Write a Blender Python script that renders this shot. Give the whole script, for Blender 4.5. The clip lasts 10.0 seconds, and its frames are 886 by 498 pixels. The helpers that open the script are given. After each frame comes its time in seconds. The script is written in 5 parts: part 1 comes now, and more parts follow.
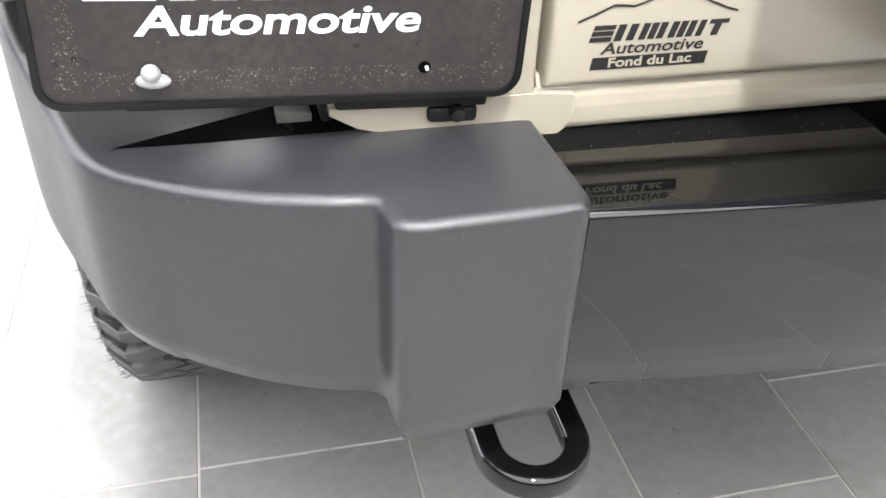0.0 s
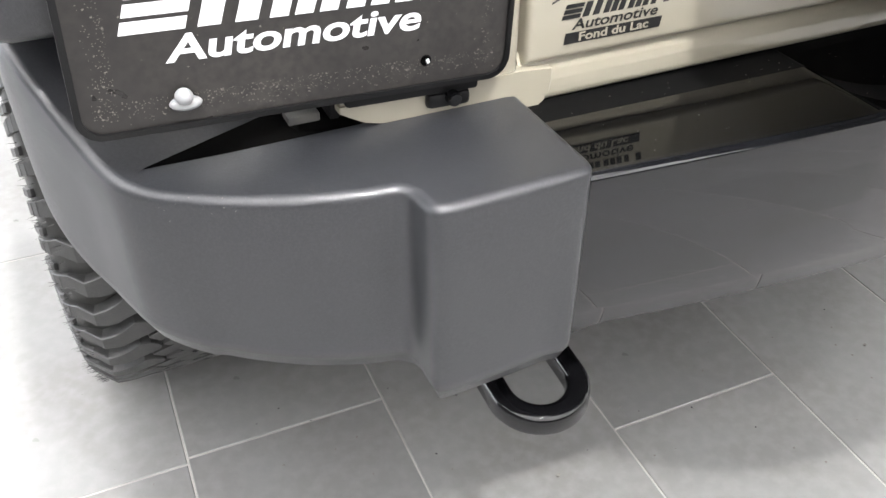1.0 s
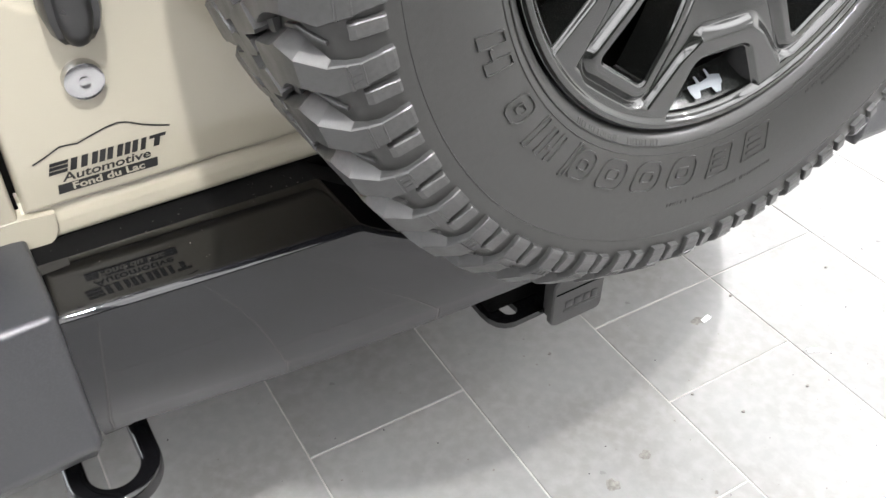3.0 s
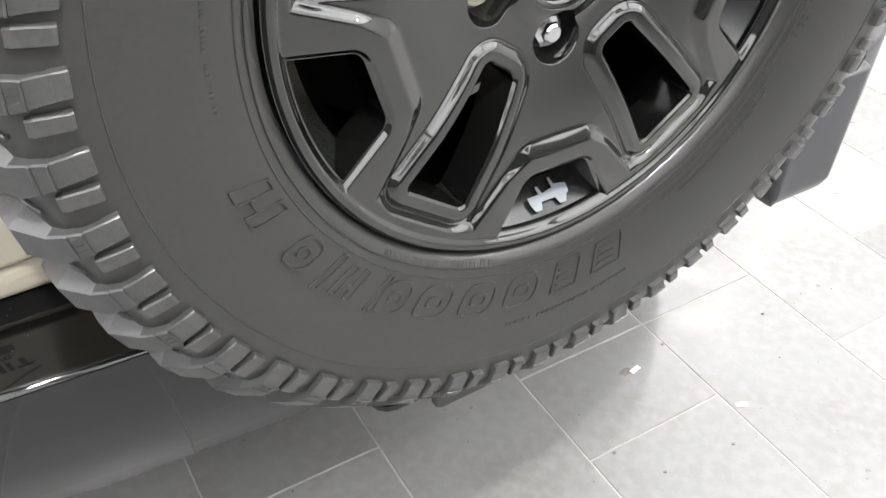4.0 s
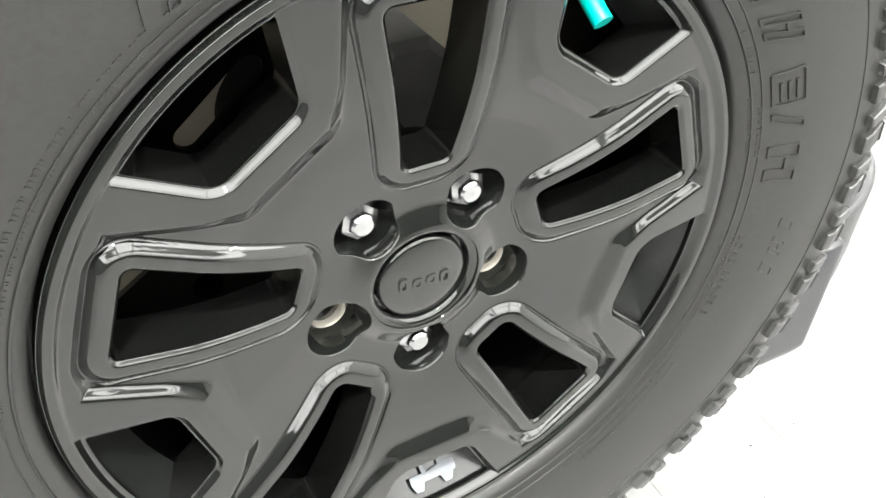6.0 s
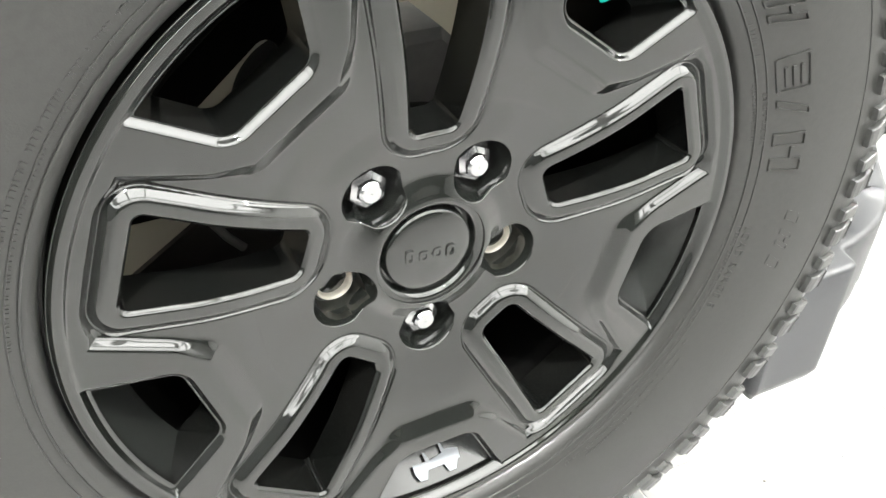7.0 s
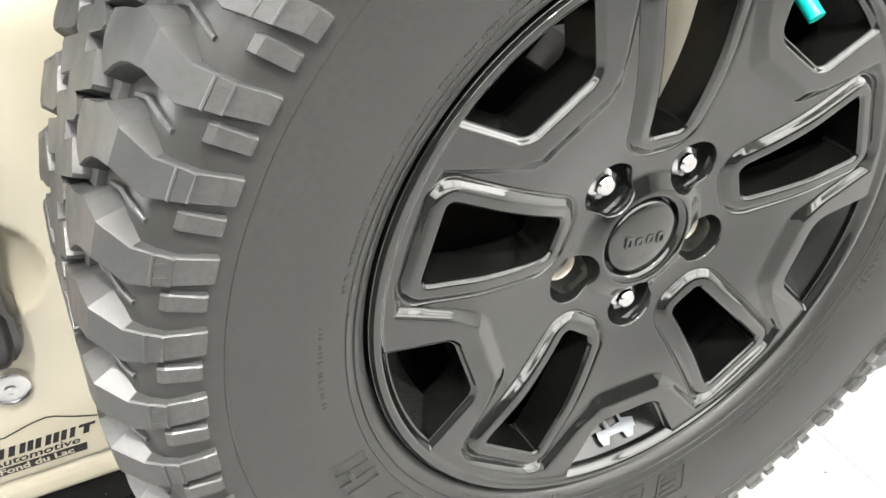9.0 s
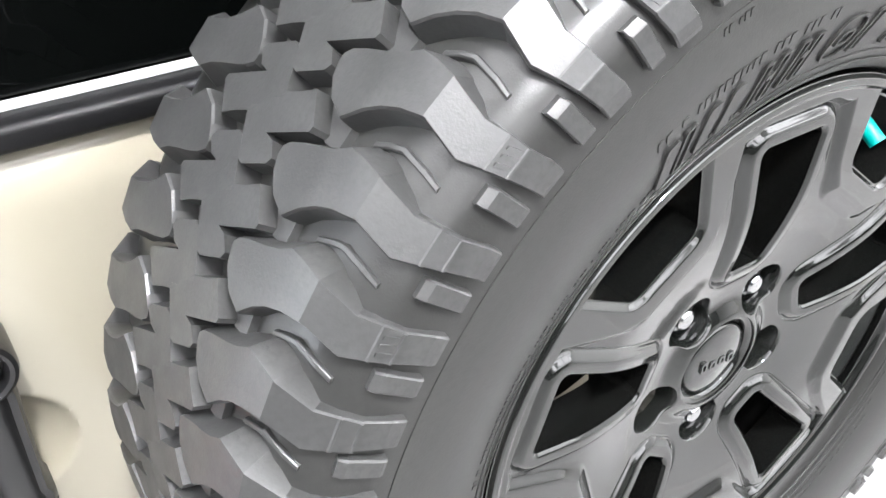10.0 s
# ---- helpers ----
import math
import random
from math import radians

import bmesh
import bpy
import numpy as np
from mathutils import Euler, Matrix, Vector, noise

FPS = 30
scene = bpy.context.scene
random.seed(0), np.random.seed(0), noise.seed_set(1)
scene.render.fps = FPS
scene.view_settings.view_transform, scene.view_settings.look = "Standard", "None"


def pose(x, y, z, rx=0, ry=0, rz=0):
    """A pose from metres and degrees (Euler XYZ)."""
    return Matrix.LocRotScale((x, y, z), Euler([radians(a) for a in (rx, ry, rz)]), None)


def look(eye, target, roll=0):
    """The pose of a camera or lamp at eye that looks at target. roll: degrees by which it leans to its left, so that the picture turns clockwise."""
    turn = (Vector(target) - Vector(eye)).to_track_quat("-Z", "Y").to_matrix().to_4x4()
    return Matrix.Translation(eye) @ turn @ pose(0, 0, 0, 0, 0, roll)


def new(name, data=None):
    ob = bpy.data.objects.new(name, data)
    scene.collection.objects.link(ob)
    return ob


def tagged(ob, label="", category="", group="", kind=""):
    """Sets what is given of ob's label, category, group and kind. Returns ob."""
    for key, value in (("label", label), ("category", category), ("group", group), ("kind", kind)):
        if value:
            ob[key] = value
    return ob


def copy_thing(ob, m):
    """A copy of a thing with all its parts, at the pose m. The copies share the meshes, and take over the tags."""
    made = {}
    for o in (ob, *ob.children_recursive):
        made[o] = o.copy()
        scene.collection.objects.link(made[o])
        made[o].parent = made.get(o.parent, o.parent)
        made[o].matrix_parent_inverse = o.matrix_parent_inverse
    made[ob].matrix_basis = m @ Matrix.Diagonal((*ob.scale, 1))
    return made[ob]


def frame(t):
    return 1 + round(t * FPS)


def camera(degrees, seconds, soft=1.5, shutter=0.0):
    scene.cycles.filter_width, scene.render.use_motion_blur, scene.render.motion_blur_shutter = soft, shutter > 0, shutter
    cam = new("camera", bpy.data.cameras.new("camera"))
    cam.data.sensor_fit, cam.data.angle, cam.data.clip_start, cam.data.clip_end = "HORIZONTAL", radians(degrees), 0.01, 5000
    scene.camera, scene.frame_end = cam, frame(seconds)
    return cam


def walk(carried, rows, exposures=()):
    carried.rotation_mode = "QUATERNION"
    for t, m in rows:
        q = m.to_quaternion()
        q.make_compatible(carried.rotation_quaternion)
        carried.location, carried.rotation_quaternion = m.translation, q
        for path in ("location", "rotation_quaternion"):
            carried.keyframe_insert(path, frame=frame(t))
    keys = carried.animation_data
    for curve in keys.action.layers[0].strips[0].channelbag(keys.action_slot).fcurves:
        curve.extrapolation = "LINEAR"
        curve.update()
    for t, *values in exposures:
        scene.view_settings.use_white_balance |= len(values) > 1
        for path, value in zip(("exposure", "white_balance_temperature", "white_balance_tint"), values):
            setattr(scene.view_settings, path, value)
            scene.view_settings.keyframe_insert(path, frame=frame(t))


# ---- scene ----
import collections

cam = camera(53.0, 10.0)
PATH = [
    (0, (-0.791, -0.284, 1.024), (-0.328, 1.293, -0.114), 2.8),
    (0.5, (-0.911, -0.257, 1.041), (-0.338, 1.249, -0.143), 0.9),
    (1, (-0.895, -0.29, 1.072), (-0.221, 1.145, -0.147), 0.7),
    (1.5, (-0.837, -0.327, 1.098), (-0.083, 1.047, -0.144), 1.1),
    (2, (-0.763, -0.361, 1.13), (0.045, 0.971, -0.123), 1.0),
    (2.5, (-0.679, -0.419, 1.193), (0.15, 0.891, -0.071), 0.9),
    (3, (-0.574, -0.482, 1.262), (0.257, 0.816, -0.013), 0.8),
    (3.2, (-0.528, -0.498, 1.28), (0.299, 0.799, 0.001), 0.8),
    (4.3, (-0.345, -0.437, 1.332), (0.493, 0.845, 0.046), 1.5),
    (4.5, (-0.306, -0.417, 1.351), (0.537, 0.87, 0.074), 1.2),
    (5, (-0.23, -0.407, 1.399), (0.588, 0.897, 0.123), 0.8),
    (5.5, (-0.21, -0.393, 1.438), (0.572, 0.935, 0.163), 0.5),
    (5.7, (-0.202, -0.39, 1.456), (0.568, 0.947, 0.183), 0.6),
    (6.8, (-0.204, -0.411, 1.447), (0.556, 1.0, 0.25), 1.7),
    (7, (-0.213, -0.425, 1.421), (0.549, 1.004, 0.247), 1.4),
    (7.5, (-0.22, -0.447, 1.378), (0.548, 0.989, 0.217), 1.5),
    (8, (-0.235, -0.463, 1.365), (0.535, 0.975, 0.208), 1.4),
    (8.5, (-0.279, -0.465, 1.39), (0.49, 0.976, 0.236), 1.2),
    (9, (-0.394, -0.425, 1.456), (0.375, 1.016, 0.302), 1.3),
    (9.5, (-0.464, -0.355, 1.514), (0.4, 1.018, 0.344), 1.4),
    (10, (-0.459, -0.298, 1.533), (0.484, 1.035, 0.379), 0.8),
]
EXPOSURES = [(0.0, 1.18, 6460, 11), (0.5, 0.96, 6460, 11), (1.0, 0.92, 6450, 11), (2.0, 0.88, 6430, 11), (3.0, 0.88, 6420, 11), (4.4, 0.62, 6460, 10), (5.0, 0.74, 6490, 9), (5.5, 1.02, 6540, 7.5),
             (7.0, 1.44, 6600, 5.5), (8.0, 1.48, 6600, 6), (9.0, 1.18, 6700, 8), (9.5, 1.14, 6490, 9.5), (10.0, 1.14, 6270, 11)]
walk(cam, [(t, look(eye, target, roll)) for t, eye, target, roll in PATH], EXPOSURES)

# ---- world and light: a closed white showroom under rows of ceiling panels ----
world = bpy.data.worlds.new("showroom_world")
world.use_nodes = True
world.node_tree.nodes["Background"].inputs[0].default_value = (0.8, 0.85, 0.9, 1)
world.node_tree.nodes["Background"].inputs[1].default_value = 0.05
scene.world = world
PANEL_POWER, SPOT_POWER, SIDE_GLOW_POWER = 3.1, 2250.0, 3.0


# ---- materials ----
def mat(name, color, rough=0.5, metal=0.0, coat=0.0, spot=None, spot_scale=8.0, grain=None, grain_scale=120.0,
        bump=0.0, bump_scale=400.0, rough_var=0.0, rough_scale=30.0, obj_var=0.0, spec=0.5, coat_rough=0.03):
    m = bpy.data.materials.new(name)
    m.use_nodes = True
    nt = m.node_tree
    b = nt.nodes["Principled BSDF"]
    b.inputs["Base Color"].default_value = (*color, 1)
    b.inputs["Roughness"].default_value = rough
    b.inputs["Metallic"].default_value = metal
    b.inputs["Coat Weight"].default_value = coat
    b.inputs["Coat Roughness"].default_value = coat_rough
    b.inputs["Specular IOR Level"].default_value = spec
    tc = nt.nodes.new("ShaderNodeTexCoord")

    def noise_node(scale, detail=4.0):
        n = nt.nodes.new("ShaderNodeTexNoise")
        n.inputs["Scale"].default_value = scale
        n.inputs["Detail"].default_value = detail
        nt.links.new(tc.outputs["Object"], n.inputs["Vector"])
        return n

    col = None
    for other, scale, lo, hi in ((spot, spot_scale, 0.42, 0.68), (grain, grain_scale, 0.4, 0.7)):
        if other is None:
            continue
        n = noise_node(scale)
        ramp = nt.nodes.new("ShaderNodeMapRange")
        ramp.inputs["From Min"].default_value, ramp.inputs["From Max"].default_value = lo, hi
        nt.links.new(n.outputs["Fac"], ramp.inputs["Value"])
        mix = nt.nodes.new("ShaderNodeMix")
        mix.data_type = "RGBA"
        if col is None:
            mix.inputs["A"].default_value = (*color, 1)
        else:
            nt.links.new(col, mix.inputs["A"])
        mix.inputs["B"].default_value = (*other, 1)
        nt.links.new(ramp.outputs["Result"], mix.inputs["Factor"])
        col = mix.outputs["Result"]
    if obj_var:
        info = nt.nodes.new("ShaderNodeObjectInfo")
        rng = nt.nodes.new("ShaderNodeMapRange")
        rng.inputs["To Min"].default_value, rng.inputs["To Max"].default_value = 1 - obj_var, 1 + obj_var
        nt.links.new(info.outputs["Random"], rng.inputs["Value"])
        hsv = nt.nodes.new("ShaderNodeHueSaturation")
        nt.links.new(rng.outputs["Result"], hsv.inputs["Value"])
        if col is None:
            hsv.inputs["Color"].default_value = (*color, 1)
        else:
            nt.links.new(col, hsv.inputs["Color"])
        col = hsv.outputs["Color"]
    if col is not None:
        nt.links.new(col, b.inputs["Base Color"])
    if rough_var:
        n = noise_node(rough_scale)
        rng = nt.nodes.new("ShaderNodeMapRange")
        rng.inputs["From Min"].default_value, rng.inputs["From Max"].default_value = 0.3, 0.7
        rng.inputs["To Min"].default_value = max(0.0, rough - rough_var)
        rng.inputs["To Max"].default_value = min(1.0, rough + rough_var)
        nt.links.new(n.outputs["Fac"], rng.inputs["Value"])
        nt.links.new(rng.outputs["Result"], b.inputs["Roughness"])
    if bump:
        n = noise_node(bump_scale, 2.0)
        bp = nt.nodes.new("ShaderNodeBump")
        bp.inputs["Strength"].default_value = bump
        bp.inputs["Distance"].default_value = 0.001
        nt.links.new(n.outputs["Fac"], bp.inputs["Height"])
        nt.links.new(bp.outputs["Normal"], b.inputs["Normal"])
    return m


def glow(name, color, strength):
    m = mat(name, color)
    b = m.node_tree.nodes["Principled BSDF"]
    b.inputs["Emission Color"].default_value = (*color, 1)
    b.inputs["Emission Strength"].default_value = strength
    return m


M_RUBBER = mat("rubber", (0.028, 0.0281, 0.0266), 0.30, spot=(0.031, 0.0311, 0.0295), spot_scale=6, grain=(0.025, 0.025, 0.0238), grain_scale=220,
               bump=0.10, bump_scale=900, rough_var=0.025, rough_scale=9)
M_TREAD = mat("tread_rubber", (0.036, 0.0362, 0.0356), 0.44, spot=(0.046, 0.046, 0.045), spot_scale=25, grain=(0.029, 0.029, 0.0286), grain_scale=300,
              bump=0.12, bump_scale=700, rough_var=0.08, rough_scale=40, obj_var=0.06, spec=0.85)
M_RIM = mat("gloss_black_alloy", (0.0068, 0.0075, 0.0067), 0.06, coat=0.8, spot=(0.0082, 0.0090, 0.0080), spot_scale=20, rough_var=0.02, rough_scale=25, spec=0.65, coat_rough=0.05)
M_LIP = mat("satin_black_lip_paint", (0.012, 0.013, 0.012), 0.20, spot=(0.014, 0.015, 0.014), spot_scale=20, rough_var=0.04, spec=0.7)
# darker copy of the rim paint, with the openings' shade in its colour
M_INNER = mat("rim_paint_darkened_in_the_openings", (0.0035, 0.0038, 0.0035), 0.22, spot=(0.005, 0.005, 0.0046), spot_scale=30, spec=0.4)
# deep shade inside the wheel is put into this near-zero black
M_BARREL = mat("black_barrel_paint_with_shade", (0.0009, 0.0009, 0.0009), 0.6, spot=(0.0016, 0.0016, 0.0014), spot_scale=30, spec=0.02)
M_CHROME = mat("chrome", (0.60, 0.60, 0.61), 0.19, metal=1.0, rough_var=0.04)
M_STEEL = mat("dull_steel", (0.72, 0.68, 0.60), 0.4, metal=0.5, spot=(0.5, 0.45, 0.38), spot_scale=60, rough_var=0.1)
M_PLASTIC = mat("grained_grey_plastic", (0.0208, 0.0218, 0.0250), 0.33, spot=(0.0256, 0.0267, 0.0302), spot_scale=9, grain=(0.0322, 0.0333, 0.0370), grain_scale=480,
                bump=0.20, bump_scale=1100, rough_var=0.03, rough_scale=6, spec=0.78)
M_HITCH = mat("grey_rubber_cover", (0.034, 0.034, 0.034), 0.5, spot=(0.042, 0.042, 0.041), spot_scale=40, bump=0.2, bump_scale=600)
M_LINER = mat("dusty_brown_steel", (0.011, 0.0098, 0.0085), 0.6, spot=(0.019, 0.017, 0.0145), spot_scale=30, spec=0.2)
M_ROD = mat("dusty_grey_steel", (0.10, 0.10, 0.095), 0.5, spot=(0.13, 0.125, 0.115), spot_scale=40, rough_var=0.08)
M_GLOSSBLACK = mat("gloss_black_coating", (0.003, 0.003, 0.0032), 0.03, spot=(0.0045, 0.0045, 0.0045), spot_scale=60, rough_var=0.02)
M_BEAM = mat("satin_black_steel", (0.0066, 0.0070, 0.0083), 0.03, coat=0.26, spot=(0.0076, 0.0080, 0.0093), spot_scale=12, rough_var=0.012)
M_FORGED = mat("gloss_black_forged_steel", (0.004, 0.004, 0.0045), 0.09, bump=0.12, bump_scale=90, rough_var=0.04)
M_CARRIER = mat("dull_black_carrier_paint", (0.0012, 0.0012, 0.0012), 0.6, spot=(0.002, 0.002, 0.002), spot_scale=25, spec=0.03)
M_BLACK = mat("matte_black_plastic", (0.005, 0.005, 0.0055), 0.45, bump=0.2, bump_scale=700, rough_var=0.08, spec=0.35)
M_HANDLE = mat("satin_black_handle_plastic", (0.010, 0.010, 0.0105), 0.33, bump=0.12, bump_scale=900, rough_var=0.06, spec=0.9)
M_PAINT = mat("sand_beige_paint", (0.385, 0.356, 0.280), 0.30, coat=0.8, spot=(0.392, 0.363, 0.286), spot_scale=6, rough_var=0.015)
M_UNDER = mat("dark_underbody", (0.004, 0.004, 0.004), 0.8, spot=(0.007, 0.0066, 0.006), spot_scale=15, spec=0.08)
M_GLASS = mat("tinted_rear_glass", (0.0012, 0.0015, 0.0014), 0.02, spec=0.12)
M_PLATE = mat("black_plate_face", (0.022, 0.020, 0.019), 0.36, spot=(0.034, 0.031, 0.028), spot_scale=12, grain=(0.017, 0.016, 0.015), grain_scale=160, rough_var=0.1)
M_WHITE = mat("white_print", (0.78, 0.79, 0.80), 0.45)
M_BOLT = mat("white_plastic_screw_cap", (0.34, 0.35, 0.36), 0.35, spot=(0.28, 0.28, 0.28), spot_scale=90)
M_DUST = mat("pale_dirt_specks", (0.17, 0.158, 0.14), 0.8)
M_VINYL = mat("black_vinyl", (0.014, 0.014, 0.014), 0.4)
M_TEAL = mat("teal_valve_cap", (0.0, 0.42, 0.36), 0.35)
M_BRASS = mat("valve_stem_metal", (0.55, 0.42, 0.32), 0.3, metal=1.0)
M_ICON = mat("pale_grey_sticker", (0.20, 0.215, 0.235), 0.4)
M_RED = mat("red_lamp_lens", (0.55, 0.01, 0.02), 0.08, coat=1.0)
M_TILE = mat("grey_stone_tile", (0.200, 0.199, 0.197), 0.36, spot=(0.182, 0.176, 0.168), spot_scale=4.5, grain=(0.222, 0.220, 0.216), grain_scale=42,
             bump=0.18, bump_scale=160, rough_var=0.09, rough_scale=12, obj_var=0.10)
M_GROUT = mat("pale_grout", (0.41, 0.39, 0.365), 0.8, spot=(0.30, 0.285, 0.265), spot_scale=12)
M_STAIN = mat("dried_mud_stain", (0.15, 0.14, 0.13), 0.7, grain=(0.24, 0.23, 0.21), grain_scale=150)
M_CHIP = mat("white_paper_chip", (0.82, 0.82, 0.80), 0.6)
M_WALL = mat("charcoal_wall_paint", (0.085, 0.085, 0.088), 0.6, spot=(0.075, 0.075, 0.078), spot_scale=1.5, bump=0.1, bump_scale=60)
M_PALE_WALL = mat("white_wall_paint", (0.74, 0.74, 0.73), 0.6, spot=(0.70, 0.70, 0.69), spot_scale=1.5, bump=0.1, bump_scale=60)
M_CEIL = mat("white_ceiling_tile", (0.82, 0.82, 0.81), 0.8, grain=(0.76, 0.76, 0.75), grain_scale=40)
M_PANEL = glow("lit_diffuser", (1.0, 0.99, 0.99), PANEL_POWER)
M_SPOT = glow("lit_lamp_glass", (1.0, 0.99, 0.98), SPOT_POWER)
# glow of the added sheet beyond the west wall
M_SIDE_GLOW = glow("side_glow_sheet", (0.93, 0.97, 1.0), SIDE_GLOW_POWER)
M_FRAME = mat("white_metal_frame", (0.75, 0.75, 0.75), 0.4)


# ---- building helpers ----
def empty(name, place=(0, 0, 0)):
    ob = new(name)
    ob.location = place
    return ob


def part(name, bm, material, parent=None, label="", smooth=True, m=None):
    me = bpy.data.meshes.new(name)
    bm.normal_update()
    bm.to_mesh(me)
    bm.free()
    return link(name, me, material, parent, label, smooth, m)


def link(name, me, material, parent=None, label="", smooth=True, m=None):
    if material is not None and not me.materials:
        me.materials.append(material)
    if smooth:
        me.polygons.foreach_set("use_smooth", [True] * len(me.polygons))
        me.set_sharp_from_angle(angle=radians(38))
    ob = new(name, me)
    if parent is not None:
        ob.parent = parent
    if m is not None:
        ob.matrix_basis = m
    if label:
        ob["label"] = label
    return ob


def box(x0, x1, y0, y1, z0, z1, bevel=0.0, seg=2, bm=None):
    b = bmesh.new()
    bmesh.ops.create_cube(b, size=1)
    for v in b.verts:
        v.co = ((x0 + x1) / 2 + v.co.x * (x1 - x0), (y0 + y1) / 2 + v.co.y * (y1 - y0), (z0 + z1) / 2 + v.co.z * (z1 - z0))
    if bevel:
        bmesh.ops.bevel(b, geom=list(b.edges), offset=bevel, segments=seg, affect="EDGES", profile=0.5)
    return b


def rounded(w, h, r, n=5):
    """Outline of a rounded rectangle round the origin."""
    pts = []
    for cx, cz, a0 in ((w / 2 - r, h / 2 - r, 0), (-w / 2 + r, h / 2 - r, 90), (-w / 2 + r, -h / 2 + r, 180), (w / 2 - r, -h / 2 + r, 270)):
        for i in range(n + 1):
            a = radians(a0 + 90 * i / n)
            pts.append((cx + r * math.cos(a), cz + r * math.sin(a)))
    return pts


def plate(pts, y_front, y_back, bevel=0.0):
    """A slab whose outline pts is (x, z), from y_front back to y_back."""
    b = bmesh.new()
    rings = [(y_back, 0.0), (y_front + bevel, 0.0)] + ([(y_front, bevel)] if bevel else [])
    cx, cz = sum(p[0] for p in pts) / len(pts), sum(p[1] for p in pts) / len(pts)
    loops = []
    for y, inset in rings:
        loop = []
        for x, z in pts:
            d = math.hypot(x - cx, z - cz) or 1
            k = 1 - inset / d
            loop.append(b.verts.new((cx + (x - cx) * k, y, cz + (z - cz) * k)))
        loops.append(loop)
    for a, c in zip(loops, loops[1:]):
        for i in range(len(pts)):
            j = (i + 1) % len(pts)
            b.faces.new((a[i], a[j], c[j], c[i]))
    b.faces.new(loops[-1])
    b.faces.new(loops[0][::-1])
    bmesh.ops.recalc_face_normals(b, faces=b.faces)
    return b


def lathe(profile, steps=96, closed=False, bm=None):
    """Turns (r, y) points round the y axis."""
    b = bm or bmesh.new()
    rings = []
    for r, y in profile:
        rings.append([b.verts.new((r * math.cos(2 * math.pi * i / steps), y, r * math.sin(2 * math.pi * i / steps))) for i in range(steps)])
    pairs = list(zip(rings, rings[1:])) + ([(rings[-1], rings[0])] if closed else [])
    for a, c in pairs:
        for i in range(steps):
            j = (i + 1) % steps
            b.faces.new((a[i], a[j], c[j], c[i]))
    return b


def tube(points, radius, n=8, flat=1.0):
    """A round bar along the points."""
    b = bmesh.new()
    rings = []
    pts = [Vector(p) for p in points]
    for i, p in enumerate(pts):
        d = (pts[min(i + 1, len(pts) - 1)] - pts[max(i - 1, 0)]).normalized()
        side = d.cross(Vector((0, 0, 1)))
        side = side.normalized() if side.length > 1e-4 else Vector((1, 0, 0))
        up = side.cross(d)
        rings.append([b.verts.new(p + side * radius * math.cos(2 * math.pi * k / n) + up * radius * flat * math.sin(2 * math.pi * k / n)) for k in range(n)])
    for a, c in zip(rings, rings[1:]):
        for k in range(n):
            j = (k + 1) % n
            b.faces.new((a[k], a[j], c[j], c[k]))
    b.faces.new(rings[0][::-1])
    b.faces.new(rings[-1])
    bmesh.ops.recalc_face_normals(b, faces=b.faces)
    return b


# ---- the setting ----
X0, X1, Y0, Y1, H = -5.4, 6.6, -10.0, 7.6, 3.6


def slab(name, x0, x1, y0, y1, z0, z1, material, label, category):
    ob = part(name, box(x0, x1, y0, y1, z0, z1), material, smooth=False)
    return tagged(ob, label, category, kind="structure")


# walls are out of view; pale and dark tones chosen to shape reflections
slab("wall_north", X0, X1, Y1, Y1 + 0.15, 0, H, M_PALE_WALL, "plain white painted wall, unseen, closes the showroom", "wall")
slab("wall_south", X0, X1, Y0 - 0.15, Y0, 0, H, M_WALL, "plain dark grey painted wall, unseen, closes the showroom", "wall")
# window and glowing sheet are added, out of view, to brighten the tread
WY0, WY1, WZ0, WZ1 = 1.4, 7.2, 0.4, 3.2
west = slab("wall_west", X0 - 0.15, X0, Y0, WY0, 0, H, M_WALL, "dark grey painted wall, unseen, with an added wide window", "wall")
for y0, y1, z0, z1 in ((WY1, Y1, 0, H), (WY0, WY1, 0, WZ0), (WY0, WY1, WZ1, H)):
    part("wall_piece", box(X0 - 0.15, X0, y0, y1, z0, z1), M_WALL, west, smooth=False)
for k in range(5):
    y = WY0 + (WY1 - WY0) * k / 4
    part("window_bar", box(X0 - 0.12, X0 - 0.03, y - 0.035, y + 0.035, WZ0, WZ1), M_FRAME, west, "white bar of the added window", smooth=False)
slab("backdrop", X0 - 1.05, X0 - 1.0, WY0 - 0.6, WY1 + 0.35, -0.5, H + 1.0, M_SIDE_GLOW, "unseen glowing sheet outside the added window", "sky")
slab("wall_east", X1, X1 + 0.15, Y0, Y1, 0, H, M_PALE_WALL, "plain white painted wall, unseen, closes the showroom", "wall")
slab("ceiling", X0, X1, Y0, Y1, H, H + 0.15, M_CEIL, "white showroom ceiling with light panels", "ceiling")
floor = slab("floor", X0, X1, Y0, Y1, -0.1, -0.0014, M_GROUT, "grey stone tile floor with pale grout joints", "floor")


